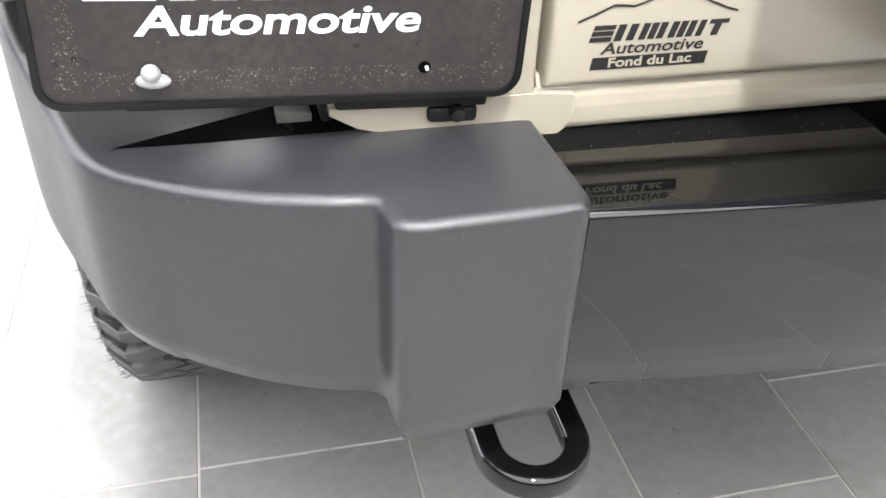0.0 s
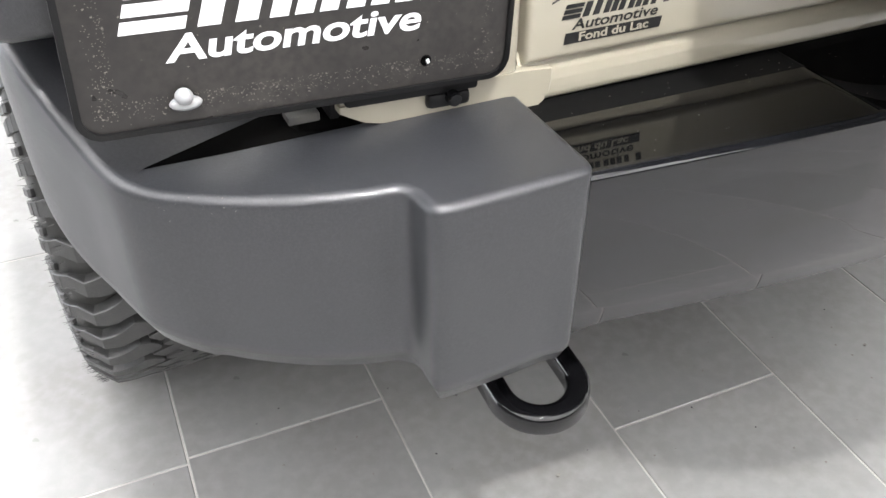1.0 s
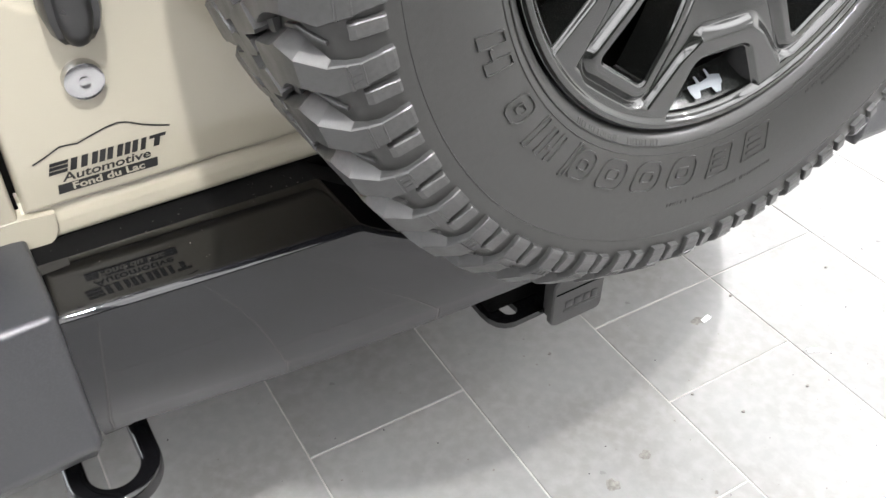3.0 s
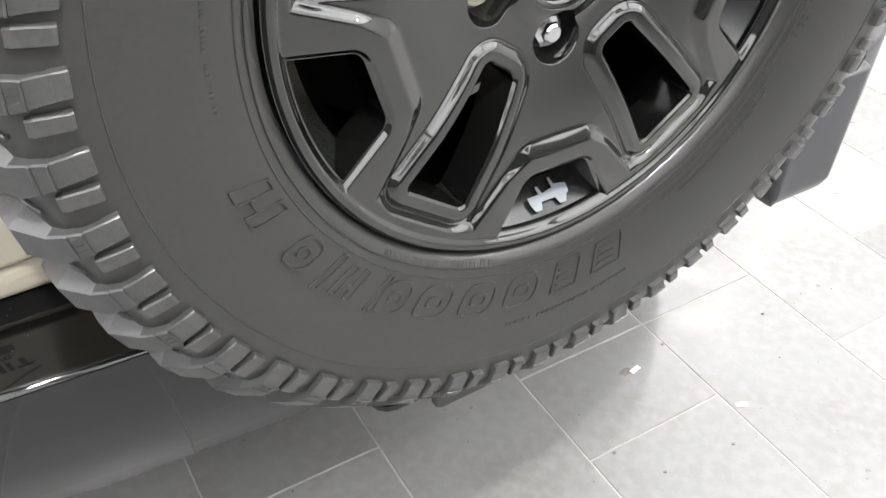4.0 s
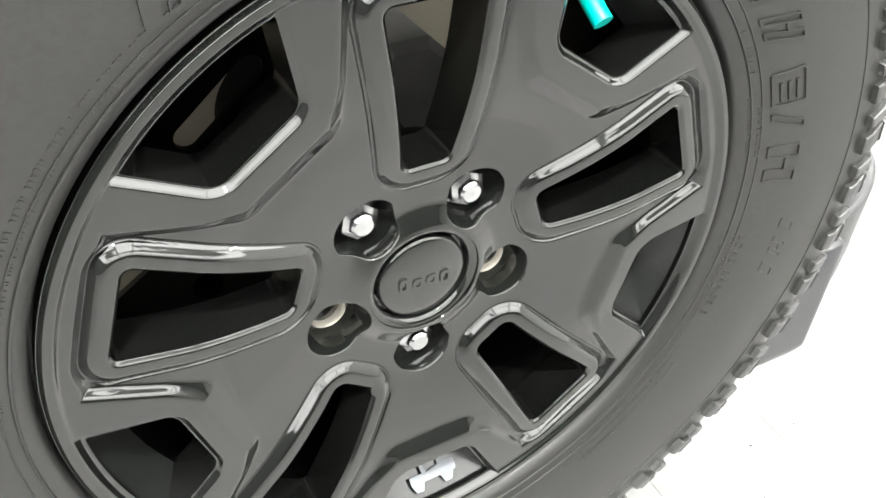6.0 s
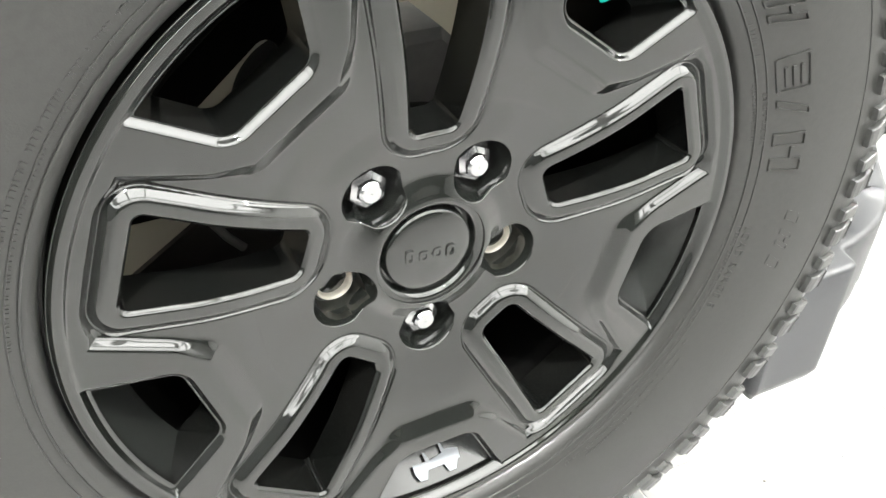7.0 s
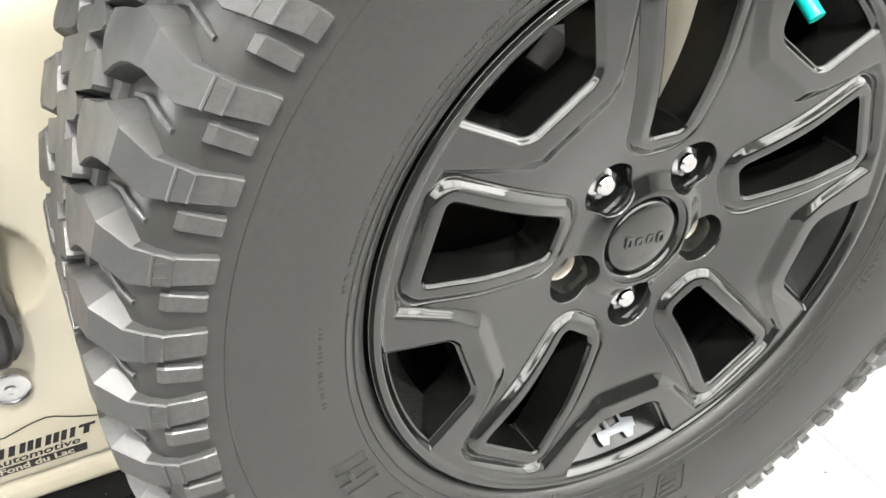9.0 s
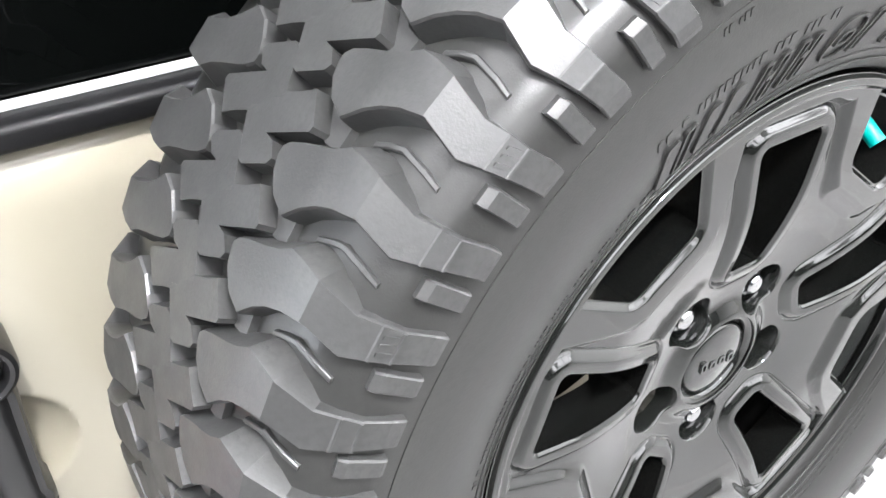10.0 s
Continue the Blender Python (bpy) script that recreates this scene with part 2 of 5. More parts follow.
def ceiling_light(x, y, w=2.2, d=1.60):
    ob = empty("ceiling_light", (x, y, H))
    b = bmesh.new()
    for x0, x1, y0, y1 in ((-w / 2 - 0.012, w / 2 + 0.012, -d / 2 - 0.012, -d / 2), (-w / 2 - 0.012, w / 2 + 0.012, d / 2, d / 2 + 0.012),
                           (-w / 2 - 0.012, -w / 2, -d / 2, d / 2), (w / 2, w / 2 + 0.012, -d / 2, d / 2)):
        o = box(x0, x1, y0, y1, -0.03, 0.0)
        me = bpy.data.meshes.new("tmp")
        o.to_mesh(me)
        o.free()
        b.from_mesh(me)
        bpy.data.meshes.remove(me)
    part("frame", b, M_FRAME, ob, smooth=False)
    part("diffuser", box(-w / 2, w / 2, -d / 2, d / 2, -0.022, -0.006), M_PANEL, ob, "lit white diffuser", smooth=False)
    return tagged(ob, "wide white ceiling light panel, switched on", "ceiling light", "rows of ceiling lights")

base_light = ceiling_light(-4.2, -6.1)
for i in range(5):
    for j in range(6):
        if i or j:
            copy_thing(base_light, pose(-4.2 + 2.4 * i, -6.1 + 2.2 * j, H))



def spot_lamp(x, y):
    ob = empty("ceiling_spot", (x, y, H))
    can = lathe([(0.0005, -0.004), (0.055, -0.004), (0.068, -0.018), (0.070, -0.170), (0.066, -0.176), (0.062, -0.170), (0.060, -0.150)], 32)
    for v in can.verts:
        v.co = (v.co.x, v.co.z, v.co.y)
    bmesh.ops.recalc_face_normals(can, faces=can.faces)
    part("housing", can, M_FRAME, ob, "white metal lamp can")
    lens = lathe([(0.0005, -0.158), (0.060, -0.152)], 32)
    for v in lens.verts:
        v.co = (v.co.x, v.co.z, v.co.y)
    bmesh.ops.recalc_face_normals(lens, faces=lens.faces)
    part("lamp_glass", lens, M_SPOT, ob, "lit white lamp glass")
    return tagged(ob, "round white ceiling spot lamp, out of view, switched on", "ceiling lamp", "rows of ceiling spots")


SPOT_X, SPOT_Y = -0.55, -1.20
base_spot = spot_lamp(SPOT_X, SPOT_Y)
# first spot follows from the tyre's floor shadow; these copies are added
for i in (0, 1):
    for j in (0, 1, 2):
        if i or j:
            copy_thing(base_spot, pose(SPOT_X + 4.4 * i, SPOT_Y + 4.0 * j, H))

# ---- the tyre: carcass, tread blocks and side lugs, in the wheel's own axes (y is the axle) ----
R_OUT, Y_MID, PITCH = 0.407, 0.078, 7.5
CARCASS = [(0.2403, -0.006), (0.2408, -0.0215), (0.2418, -0.0265), (0.2440, -0.0300), (0.2500, -0.0345), (0.262, -0.0395), (0.280, -0.0455), (0.300, -0.0495), (0.318, -0.0512), (0.334, -0.0518),
           (0.350, -0.0522), (0.360, -0.0508), (0.370, -0.0470), (0.378, -0.0412), (0.3845, -0.032), (0.3890, -0.020), (0.3910, -0.006), (0.3922, 0.03), (0.3926, Y_MID)]


def carcass_mesh():
    prof = CARCASS + [(r, 2 * Y_MID - y) for r, y in reversed(CARCASS[:-1])]
    prof += [(0.225, 0.165), (0.225, -0.008)]
    b = lathe(prof, 144, closed=True)
    bmesh.ops.recalc_face_normals(b, faces=b.faces)
    me = bpy.data.meshes.new("tyre")
    b.to_mesh(me)
    b.free()
    return me


def polar(t, r, y):
    """A point t metres round the tread from the +x direction, at radius r."""
    a = t / R_OUT
    return Vector((r * math.cos(a), y, r * math.sin(a)))


def loft(stations, flip):
    """Blocks as stations (start and end round the tread, outer r, outer y, foot r, foot y, foot's reach before and after)."""
    b = bmesh.new()
    rows = []
    for t0, t1, r, y, rf, yf, f0, f1 in stations:
        if flip:
            y, yf = 2 * Y_MID - y, 2 * Y_MID - yf
            t0, t1, f0, f1 = -t1, -t0, f1, f0
        e = min(0.0009, (t1 - t0) * 0.2)
        rows.append([b.verts.new(polar(t0 - f0, rf, yf)), b.verts.new(polar(t0, r + (rf - r) * 0.09, y + (yf - y) * 0.09)), b.verts.new(polar(t0 + e, r, y)),
                     b.verts.new(polar(t1 - e, r, y)), b.verts.new(polar(t1, r + (rf - r) * 0.09, y + (yf - y) * 0.09)), b.verts.new(polar(t1 + f1, rf, yf))])
    for p, q in zip(rows, rows[1:]):
        for i in range(5):
            b.faces.new((p[i], p[i + 1], q[i + 1], q[i]))
    b.faces.new(rows[0])
    b.faces.new(rows[-1][::-1])
    bmesh.ops.recalc_face_normals(b, faces=b.faces)
    return b


def tread_mesh(name, bm):
    me = bpy.data.meshes.new(name)
    bm.to_mesh(me)
    bm.free()
    me.materials.append(M_TREAD)
    me.polygons.foreach_set("use_smooth", [True] * len(me.polygons))
    me.set_sharp_from_angle(angle=radians(13))
    return me


def prism(outline, r0, r1, grow, flip):
    b = bmesh.new()
    if flip:
        outline = [(-t, 2 * Y_MID - y) for t, y in outline]
    ct, cy = sum(p[0] for p in outline) / len(outline), sum(p[1] for p in outline) / len(outline)
    rings = []
    for r, k in ((r0, 1.12), (r1, 1 + grow)):
        rings.append([b.verts.new(polar(ct + (t - ct) * k, r, cy + (y - cy) * k)) for t, y in outline])
    n = len(outline)
    for p, q in zip(rings, rings[1:]):
        for i in range(n):
            b.faces.new((p[i], p[(i + 1) % n], q[(i + 1) % n], q[i]))
    b.faces.new(rings[-1])
    bmesh.ops.recalc_face_normals(b, faces=b.faces)
    return b


def lug_stations():
    """Start and end round the tread, outer r and outer y from the crown down the sidewall, with feet that sink to the carcass."""
    tops = [(0.0170, 0.0230, 0.4062, 0.0478), (0.0130, 0.0310, 0.4070, 0.0432), (0.0095, 0.0395, 0.4071, 0.0345), (0.0055, 0.0440, 0.4071, 0.0215),
            (0.0020, 0.0350, 0.4071, 0.0118), (-0.0035, 0.0292, 0.4068, 0.0025), (-0.0032, 0.0252, 0.4064, -0.0080), (-0.0010, 0.0224, 0.4046, -0.0215),
            (-0.0004, 0.0224, 0.4038, -0.0226), (0.0052, 0.0288, 0.3898, -0.0378), (0.0037, 0.0252, 0.3812, -0.0460), (0.0036, 0.0251, 0.3809, -0.0471), (0.0035, 0.0248, 0.3799, -0.0478), (0.0034, 0.0246, 0.3794, -0.0473),
            (0.0030, 0.0224, 0.3728, -0.0518), (0.0030, 0.0223, 0.3725, -0.0526), (0.0029, 0.0220, 0.3716, -0.0531), (0.0028, 0.0218, 0.3710, -0.0520), (-0.0004, 0.0182, 0.3580, -0.0566), (-0.0008, 0.0176, 0.3520, -0.0572),
            (-0.0008, 0.0174, 0.3495, -0.0568)]
    out = []
    for t0, t1, r, y in tops:
        rf = float(np.interp(r, (0.3495, 0.358, 0.3722, 0.3898, 0.4046, 0.407), (0.349, 0.354, 0.363, 0.377, 0.385, 0.388)))
        yf = float(np.interp(y, (-0.0572, -0.0522, -0.0466, -0.0378, -0.0215, -0.008, 0.0025, 0.0478), (-0.0462, -0.040, -0.036, -0.028, -0.014, -0.006, 0.0025, 0.0495)))
        f0 = float(np.interp(y, (-0.0572, -0.0466, -0.0378, -0.0226, 0.0118, 0.0215, 0.0432, 0.0478), (0.0012, 0.002, 0.003, 0.008, 0.008, 0.006, 0.003, 0.002)))
        out.append((t0, t1, r, y, rf, yf, f0, 0.002 if r > 0.392 else -0.0016))
    return out


LUG_A = [(0.0459, 0.0577), (0.0405, 0.0480), (0.0550, 0.0350), (0.0580, 0.0358), (0.0712, 0.0640), (0.0722, 0.0565), (0.0786, 0.0499), (0.0825, 0.0520), (0.0910, 0.0700), (0.0900, 0.0745), (0.0690, 0.0875), (0.0655, 0.0870),
         (0.0628, 0.0806), (0.0508, 0.0690)]
SHAPES = {"shoulder_lug": lambda fl: loft(lug_stations(), fl),
          "tread_block": lambda fl: prism(LUG_A, 0.390, 0.4072, 0.045, fl),
          "side_biter": lambda fl: loft([(0.0285, 0.0398, 0.3745, -0.0488, 0.370, -0.0370, 0.0015, -0.001), (0.0275, 0.0395, 0.3722, -0.0515, 0.366, -0.0400, 0.0015, -0.0012),
                                         (0.0270, 0.0390, 0.3710, -0.0525, 0.366, -0.0400, 0.0015, -0.0012), (0.0260, 0.0378, 0.3535, -0.0572, 0.352, -0.0455, 0.0015, -0.0012),
                                         (0.0258, 0.0374, 0.3515, -0.0568, 0.350, -0.0465, 0.0012, 0.0012)], fl),
          "groove_rib": lambda fl: loft([(0.0425, 0.0460, 0.3940, 0.0060, 0.387, 0.0060, 0.001, 0.001), (0.0385, 0.0420, 0.3945, -0.0040, 0.387, -0.0040, 0.001, 0.001),
                                         (0.0365, 0.0400, 0.3935, -0.0120, 0.386, -0.0110, 0.001, 0.001), (0.0395, 0.0430, 0.3895, -0.0270, 0.381, -0.0250, 0.001, 0.001),
                                         (0.0425, 0.0455, 0.3850, -0.0350, 0.378, -0.0320, 0.001, 0.001)], fl),
          "groove_tie": lambda fl: loft([(0.0300, 0.0520, 0.3965, 0.0480, 0.387, 0.0490, 0.002, 0.002), (0.0420, 0.0590, 0.3972, 0.0330, 0.387, 0.0330, 0.002, 0.002),
                                         (0.0445, 0.0590, 0.3965, 0.0220, 0.387, 0.0200, 0.002, 0.002)], fl)}
TREAD = {kind: [tread_mesh(kind, shape(fl)) for fl in (False, True)] for kind, shape in SHAPES.items()}


def add_tread(tyre, first, last, start=138.25):
    """Sets the tread pieces of the pitches first to last on a tyre."""
    for k in range(first, last):
        a = start + PITCH * k
        for name in TREAD:
            for side in (0, 1):
                if side and name in ("groove_rib", "side_biter", "groove_tie"):
                    continue
                ob = new(name, TREAD[name][side])
                ob.parent = tyre
                ob.matrix_basis = Matrix.Rotation(-radians(a + 1.68 * side), 4, "Y")
        if k % 2:
            ob = new("lug_mark", LUG_MARK)
            ob.parent = tyre
            ob.matrix_basis = Matrix.Rotation(-radians(a), 4, "Y")


def lug_mark():
    """Three slanted raised bars, as stand on every second shoulder lug."""
    b = bmesh.new()
    for k, (t0, w) in enumerate(((0.0085, 0.0020), (0.0130, 0.0018), (0.0180, 0.0022))):
        vs = []
        for r, dt in ((0.3735, -0.0012), (0.3790, 0.0012)):
            y = float(np.interp(r, (0.3722, 0.3796), (-0.0522, -0.0472)))
            vs += [polar(t0 + dt - w / 2, r, y - 0.0007), polar(t0 + dt + w / 2, r, y - 0.0007), polar(t0 + dt - w / 2, r, y + 0.001), polar(t0 + dt + w / 2, r, y + 0.001)]
        v = [b.verts.new(p) for p in vs]
        for f in ((0, 1, 5, 4), (0, 4, 6, 2), (1, 3, 7, 5), (4, 5, 7, 6), (0, 2, 3, 1)):
            b.faces.new([v[i] for i in f])
    bmesh.ops.recalc_face_normals(b, faces=b.faces)
    return tread_mesh("lug_mark", b)


LUG_MARK = lug_mark()

# ---- the spare wheel ----
WZ = 1.079
spare = tagged(empty("spare_wheel", (0, 0, WZ)), "spare off-road wheel with black alloy rim on tailgate carrier", "spare wheel")
CARC = carcass_mesh()
tyre = link("tyre", CARC, M_RUBBER, spare, "black mud-terrain tyre with chunky tread", m=Matrix.Diagonal((0.980, 0.975, 0.980, 1)))
SECTOR = 2 * math.pi / 5


def trapezoid(u, v, u0, u1, w0, w1, rad):
    """Distance to a trapezoid whose half width goes from w0 at u0 to w1 at u1, with rounded corners."""
    k = (w1 - w0) / (u1 - u0)
    side = (np.abs(v) - (w0 + (u - u0) * k)) / math.hypot(1, k)
    d = [side + rad, u0 - u + rad, u - u1 + rad]
    outside = np.sqrt(sum(np.maximum(x, 0) ** 2 for x in d))
    return np.where(outside > 0, outside, np.maximum(np.maximum(d[0], d[1]), d[2])) - rad


def smooth_step(d, lo, hi):
    t = np.clip((d - lo) / (hi - lo), 0, 1)
    return t * t * (3 - 2 * t)


def ramp(d, lo, hi, rad):
    """A straight slope from 0 to 1 with rounded ends."""
    def soft(v):
        return np.where(v < -rad, 0.0, np.where(v > rad, v, (v + rad) ** 2 / (4 * rad)))
    return (soft(d - lo) - soft(d - hi)) / (hi - lo)


def face_fields(x, z):
    """Distance to the openings and the face's depth, for points of the wheel's face."""
    r, a = np.hypot(x, z), np.arctan2(z, x)
    ai = (a - math.pi / 2 + SECTOR / 2) % SECTOR - SECTOR / 2
    an = (a + math.pi / 2 + SECTOR / 2) % SECTOR - SECTOR / 2
    u1, v1, u2, v2 = r * np.cos(ai), r * np.sin(ai), r * np.cos(an), r * np.sin(an)
    win = trapezoid(u1, v1, 0.090, 0.199, 0.0155, 0.031, 0.006)
    outer = np.maximum(trapezoid(u2, v2, 0.172, 0.245, 0.0295, 0.066, 0.006), r - 0.2240)
    ridge = np.maximum(trapezoid(u2, v2, 0.141, 0.30, 0.035, 0.172, 0.008), -1.0)
    ring = r - 0.214
    y = -0.004 - 0.0165 * smooth_step(r, 0.048, 0.165)
    y = y - 0.0068 * (1 - ramp(r, 0.0415, 0.0560, 0.003))
    # the higher ground round the outer openings and the edge, with bevelled steps up from the spokes
    down = np.maximum(ramp(-ridge, 0.0, 0.0125 - 0.0068 * smooth_step(r, 0.152, 0.176), 0.0022), ramp(ring, -0.001, 0.0055, 0.0022))
    y = y - 0.0060 * down * smooth_step(win, 0.0148, 0.0223)
    # the raised flat frame round each window
    frame_up = 1 - ramp(win, 0.0100, 0.0153, 0.0020)
    y = y - 0.0050 * frame_up * (0.75 + 0.25 * smooth_step(r, 0.08, 0.12))
    y = y + 0.0032 * (1 - ramp(win, -0.0008, 0.0024, 0.0012))
    y = y + 0.0013 * np.exp(-((win - 0.0164) / 0.0013) ** 2)
    y = y + 0.004 * (1 - smooth_step(outer, 0.0, 0.0055))
    nut = np.hypot(u2 - 0.0635, v2)
    nut = np.maximum(nut - 0.0205, np.abs(v2) + 0.5 * np.abs(u2 - 0.067) - 0.0225)
    y = y + 0.022 * (1 - smooth_step(nut, -0.0045, 0.0015))
    y = y + 0.004 * smooth_step(-(r - 0.040), 0.0, 0.002) * (r > 0.02)
    y = y - 0.0035 * smooth_step(r, 0.226, 0.232) + 0.0040 * smooth_step(r, 0.2350, 0.238)
    return win, outer, y


def drawn_in(r, k=0.9735):
    """The rim's radius, drawn in towards the bolt circle."""
    return np.where(r > 0.072, 0.072 + (r - 0.072) * k, r)


def rim_face():
    """The wheel's face on a fine polar net, its edge pulled onto the openings' outlines, with walls going back from them and the face's true normals."""
    radii = np.concatenate([np.linspace(0.0395, 0.085, 62), np.linspace(0.0859, 0.238, 200)])
    steps = 1600
    ang = np.linspace(0, 2 * math.pi, steps, endpoint=False)
    rr, aa = np.meshgrid(radii, ang, indexing="ij")
    x, z = rr * np.cos(aa), rr * np.sin(aa)
    e = 1e-5
    for _ in range(2):
        d = np.minimum(*face_fields(x, z)[:2])
        dx = (np.minimum(*face_fields(x + e, z)[:2]) - d) / e
        dz = (np.minimum(*face_fields(x, z + e)[:2]) - d) / e
        g = np.maximum(np.hypot(dx, dz), 0.3) ** 2
        near = np.abs(d) < 0.0006
        x = np.where(near, x - dx * d / g, x)
        z = np.where(near, z - dz * d / g, z)
    win, outer, y = face_fields(x, z)
    w = 1.5e-4
    slope_x = (face_fields(x + w, z)[2] - face_fields(x - w, z)[2]) / (2 * w)
    slope_z = (face_fields(x, z + w)[2] - face_fields(x, z - w)[2]) / (2 * w)
    normal = np.stack([slope_x, -np.ones_like(x), slope_z], -1).reshape(-1, 3)
    keep = (np.minimum(win, outer) > -0.0002).reshape(-1)
    n = len(radii)
    idx = np.arange(n * steps).reshape(n, steps)
    q = np.stack([idx[:-1], np.roll(idx, -1, 1)[:-1], np.roll(idx, -1, 1)[1:], idx[1:]], -1).reshape(-1, 4)
    held = keep[q]
    faces = q[held.all(1)].tolist()
    for quad, on in zip(q[held.sum(1) == 3].tolist(), held[held.sum(1) == 3].tolist()):
        faces.append([v for v, k in zip(quad, on) if k])
    used = sorted({v for f in faces for v in f})
    place = {v: i for i, v in enumerate(used)}
    k = drawn_in(np.hypot(x, z)) / np.hypot(x, z)
    co = np.stack([x * k, y, z * k], -1).reshape(-1, 3)[used]
    normal = normal[used]
    faces = [[place[v] for v in f] for f in faces]
    count = collections.Counter()
    for f in faces:
        for a, c in zip(f, f[1:] + f[:1]):
            count[(min(a, c), max(a, c))] += 1
    # walls back from every open edge
    rims = [(a, c) for f in faces for a, c in zip(f, f[1:] + f[:1]) if count[(min(a, c), max(a, c))] == 1]
    away = np.stack([-dx, np.zeros_like(x), -dz], -1).reshape(-1, 3)[used]
    edge = sorted({v for pair in rims for v in pair})
    near_of, far_of, more, more_n = {}, {}, [], []
    for v in edge:
        px, py, pz = co[v]
        r = math.hypot(px, pz)
        side = away[v]
        if r > 0.231 or r < 0.05:
            side = np.array([px, 0.0, pz]) * (1 if r > 0.1 else -1)
        near_of[v], far_of[v] = len(co) + len(more), len(co) + len(more) + 1
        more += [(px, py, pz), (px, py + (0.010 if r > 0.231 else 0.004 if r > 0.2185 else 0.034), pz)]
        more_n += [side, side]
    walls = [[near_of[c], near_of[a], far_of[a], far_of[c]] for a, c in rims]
    co = np.concatenate([co, np.array(more)])
    normal = np.concatenate([normal, np.array(more_n)])
    normal /= np.maximum(np.linalg.norm(normal, axis=1, keepdims=True), 1e-9)
    me = bpy.data.meshes.new("rim")
    me.from_pydata(co.tolist(), [], faces + walls)
    me.polygons.foreach_set("use_smooth", [True] * len(me.polygons))
    if me.polygons[0].normal.y > 0:
        me.flip_normals()
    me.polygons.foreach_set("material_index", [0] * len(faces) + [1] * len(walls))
    me.normals_split_custom_set_from_vertices(normal.tolist())
    return me


def narrow(b):
    for v in b.verts:
        r = math.hypot(v.co.x, v.co.z)
        k = float(drawn_in(r)) / r
        v.co.x, v.co.z = v.co.x * k, v.co.z * k
    return b


rim_mesh = rim_face()
rim_mesh.materials.append(M_RIM)
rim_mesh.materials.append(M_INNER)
rim = new("rim", rim_mesh)
rim.parent = spare
rim["label"] = "glossy black five-spoke alloy rim"
bar = lathe([(0.2372, -0.024), (0.2330, -0.0225), (0.2290, -0.0165), (0.2135, 0.0035), (0.2075, 0.0115)], 160)
bmesh.ops.recalc_face_normals(bar, faces=bar.faces)
part("barrel_lip", narrow(bar), M_LIP, spare, "glossy black inner lip of the rim")
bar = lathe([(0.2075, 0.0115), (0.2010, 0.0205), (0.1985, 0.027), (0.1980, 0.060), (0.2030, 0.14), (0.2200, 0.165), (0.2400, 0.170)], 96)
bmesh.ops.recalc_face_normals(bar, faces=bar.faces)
part("barrel", narrow(bar), M_BARREL, spare, "black wheel barrel, darkened for the shade inside")
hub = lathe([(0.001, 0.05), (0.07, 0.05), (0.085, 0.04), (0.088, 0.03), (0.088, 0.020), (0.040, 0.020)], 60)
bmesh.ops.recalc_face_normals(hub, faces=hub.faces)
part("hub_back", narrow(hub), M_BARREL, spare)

cap = lathe([(0.0005, -0.0100), (0.006, -0.0099), (0.012, -0.0095), (0.018, -0.0089), (0.024, -0.0080), (0.029, -0.0071), (0.0306, -0.0063), (0.0316, -0.0045), (0.0320, 0.0025), (0.0334, 0.0025), (0.0338, -0.0045), (0.0350, -0.0070), (0.0375, -0.0085), (0.0395, -0.0087), (0.041, -0.0045)], 72)
bmesh.ops.recalc_face_normals(cap, faces=cap.faces)
cap_ob = part("centre_cap", cap, M_RIM, spare, "round black centre cap")
# raised plain letter shapes on the cap
for i, (w, h, zo) in enumerate(((0.006, 0.011, 0.0), (0.007, 0.008, -0.0015), (0.007, 0.008, -0.0015), (0.007, 0.010, -0.003))):
    ring = bmesh.new()
    o = rounded(w, h, 0.0022, 3)
    inner = [(px * 0.5, pz * 0.55) for px, pz in o]
    vo = [[ring.verts.new((px, yy, pz)) for px, pz in pts] for pts, yy in ((o, -0.0075), (o, -0.0107), (inner, -0.0107), (inner, -0.0075))]
    for p, q in zip(vo, vo[1:]):
        for j in range(len(o)):
            ring.faces.new((p[j], p[(j + 1) % len(o)], q[(j + 1) % len(o)], q[j]))
    bmesh.ops.recalc_face_normals(ring, faces=ring.faces)
    part("raised_mark", ring, M_RIM, cap_ob, m=pose(-0.0155 + 0.0100 * i, 0, zo + 0.001))

nut_bm = lathe([(0.0004, -0.0005), (0.0062, -0.0005), (0.0078, 0.0010), (0.0080, 0.0055)], 24)
hexa = bmesh.new()
bot = [[hexa.verts.new((rr * math.cos(math.pi / 3 * k), yy, rr * math.sin(math.pi / 3 * k))) for k in range(6)] for rr, yy in ((0.0090, 0.0040), (0.0130, 0.0058), (0.0130, 0.018), (0.0160, 0.0205), (0.0160, 0.026))]
for p, q in zip(bot, bot[1:]):
    for k in range(6):
        hexa.faces.new((p[k], p[(k + 1) % 6], q[(k + 1) % 6], q[k]))
tmp = bpy.data.meshes.new("tmp")
hexa.to_mesh(tmp)
hexa.free()
nut_bm.from_mesh(tmp)
bpy.data.meshes.remove(tmp)
bmesh.ops.recalc_face_normals(nut_bm, faces=nut_bm.faces)
nut_me = bpy.data.meshes.new("lug_nut")
nut_bm.to_mesh(nut_me)
nut_bm.free()
seat_bm = lathe([(0.0155, 0.014), (0.0165, 0.013), (0.0172, 0.016), (0.0165, 0.021), (0.008, 0.021)], 36)
bmesh.ops.recalc_face_normals(seat_bm, faces=seat_bm.faces)
seat_me = bpy.data.meshes.new("seat")
seat_bm.to_mesh(seat_me)
seat_bm.free()
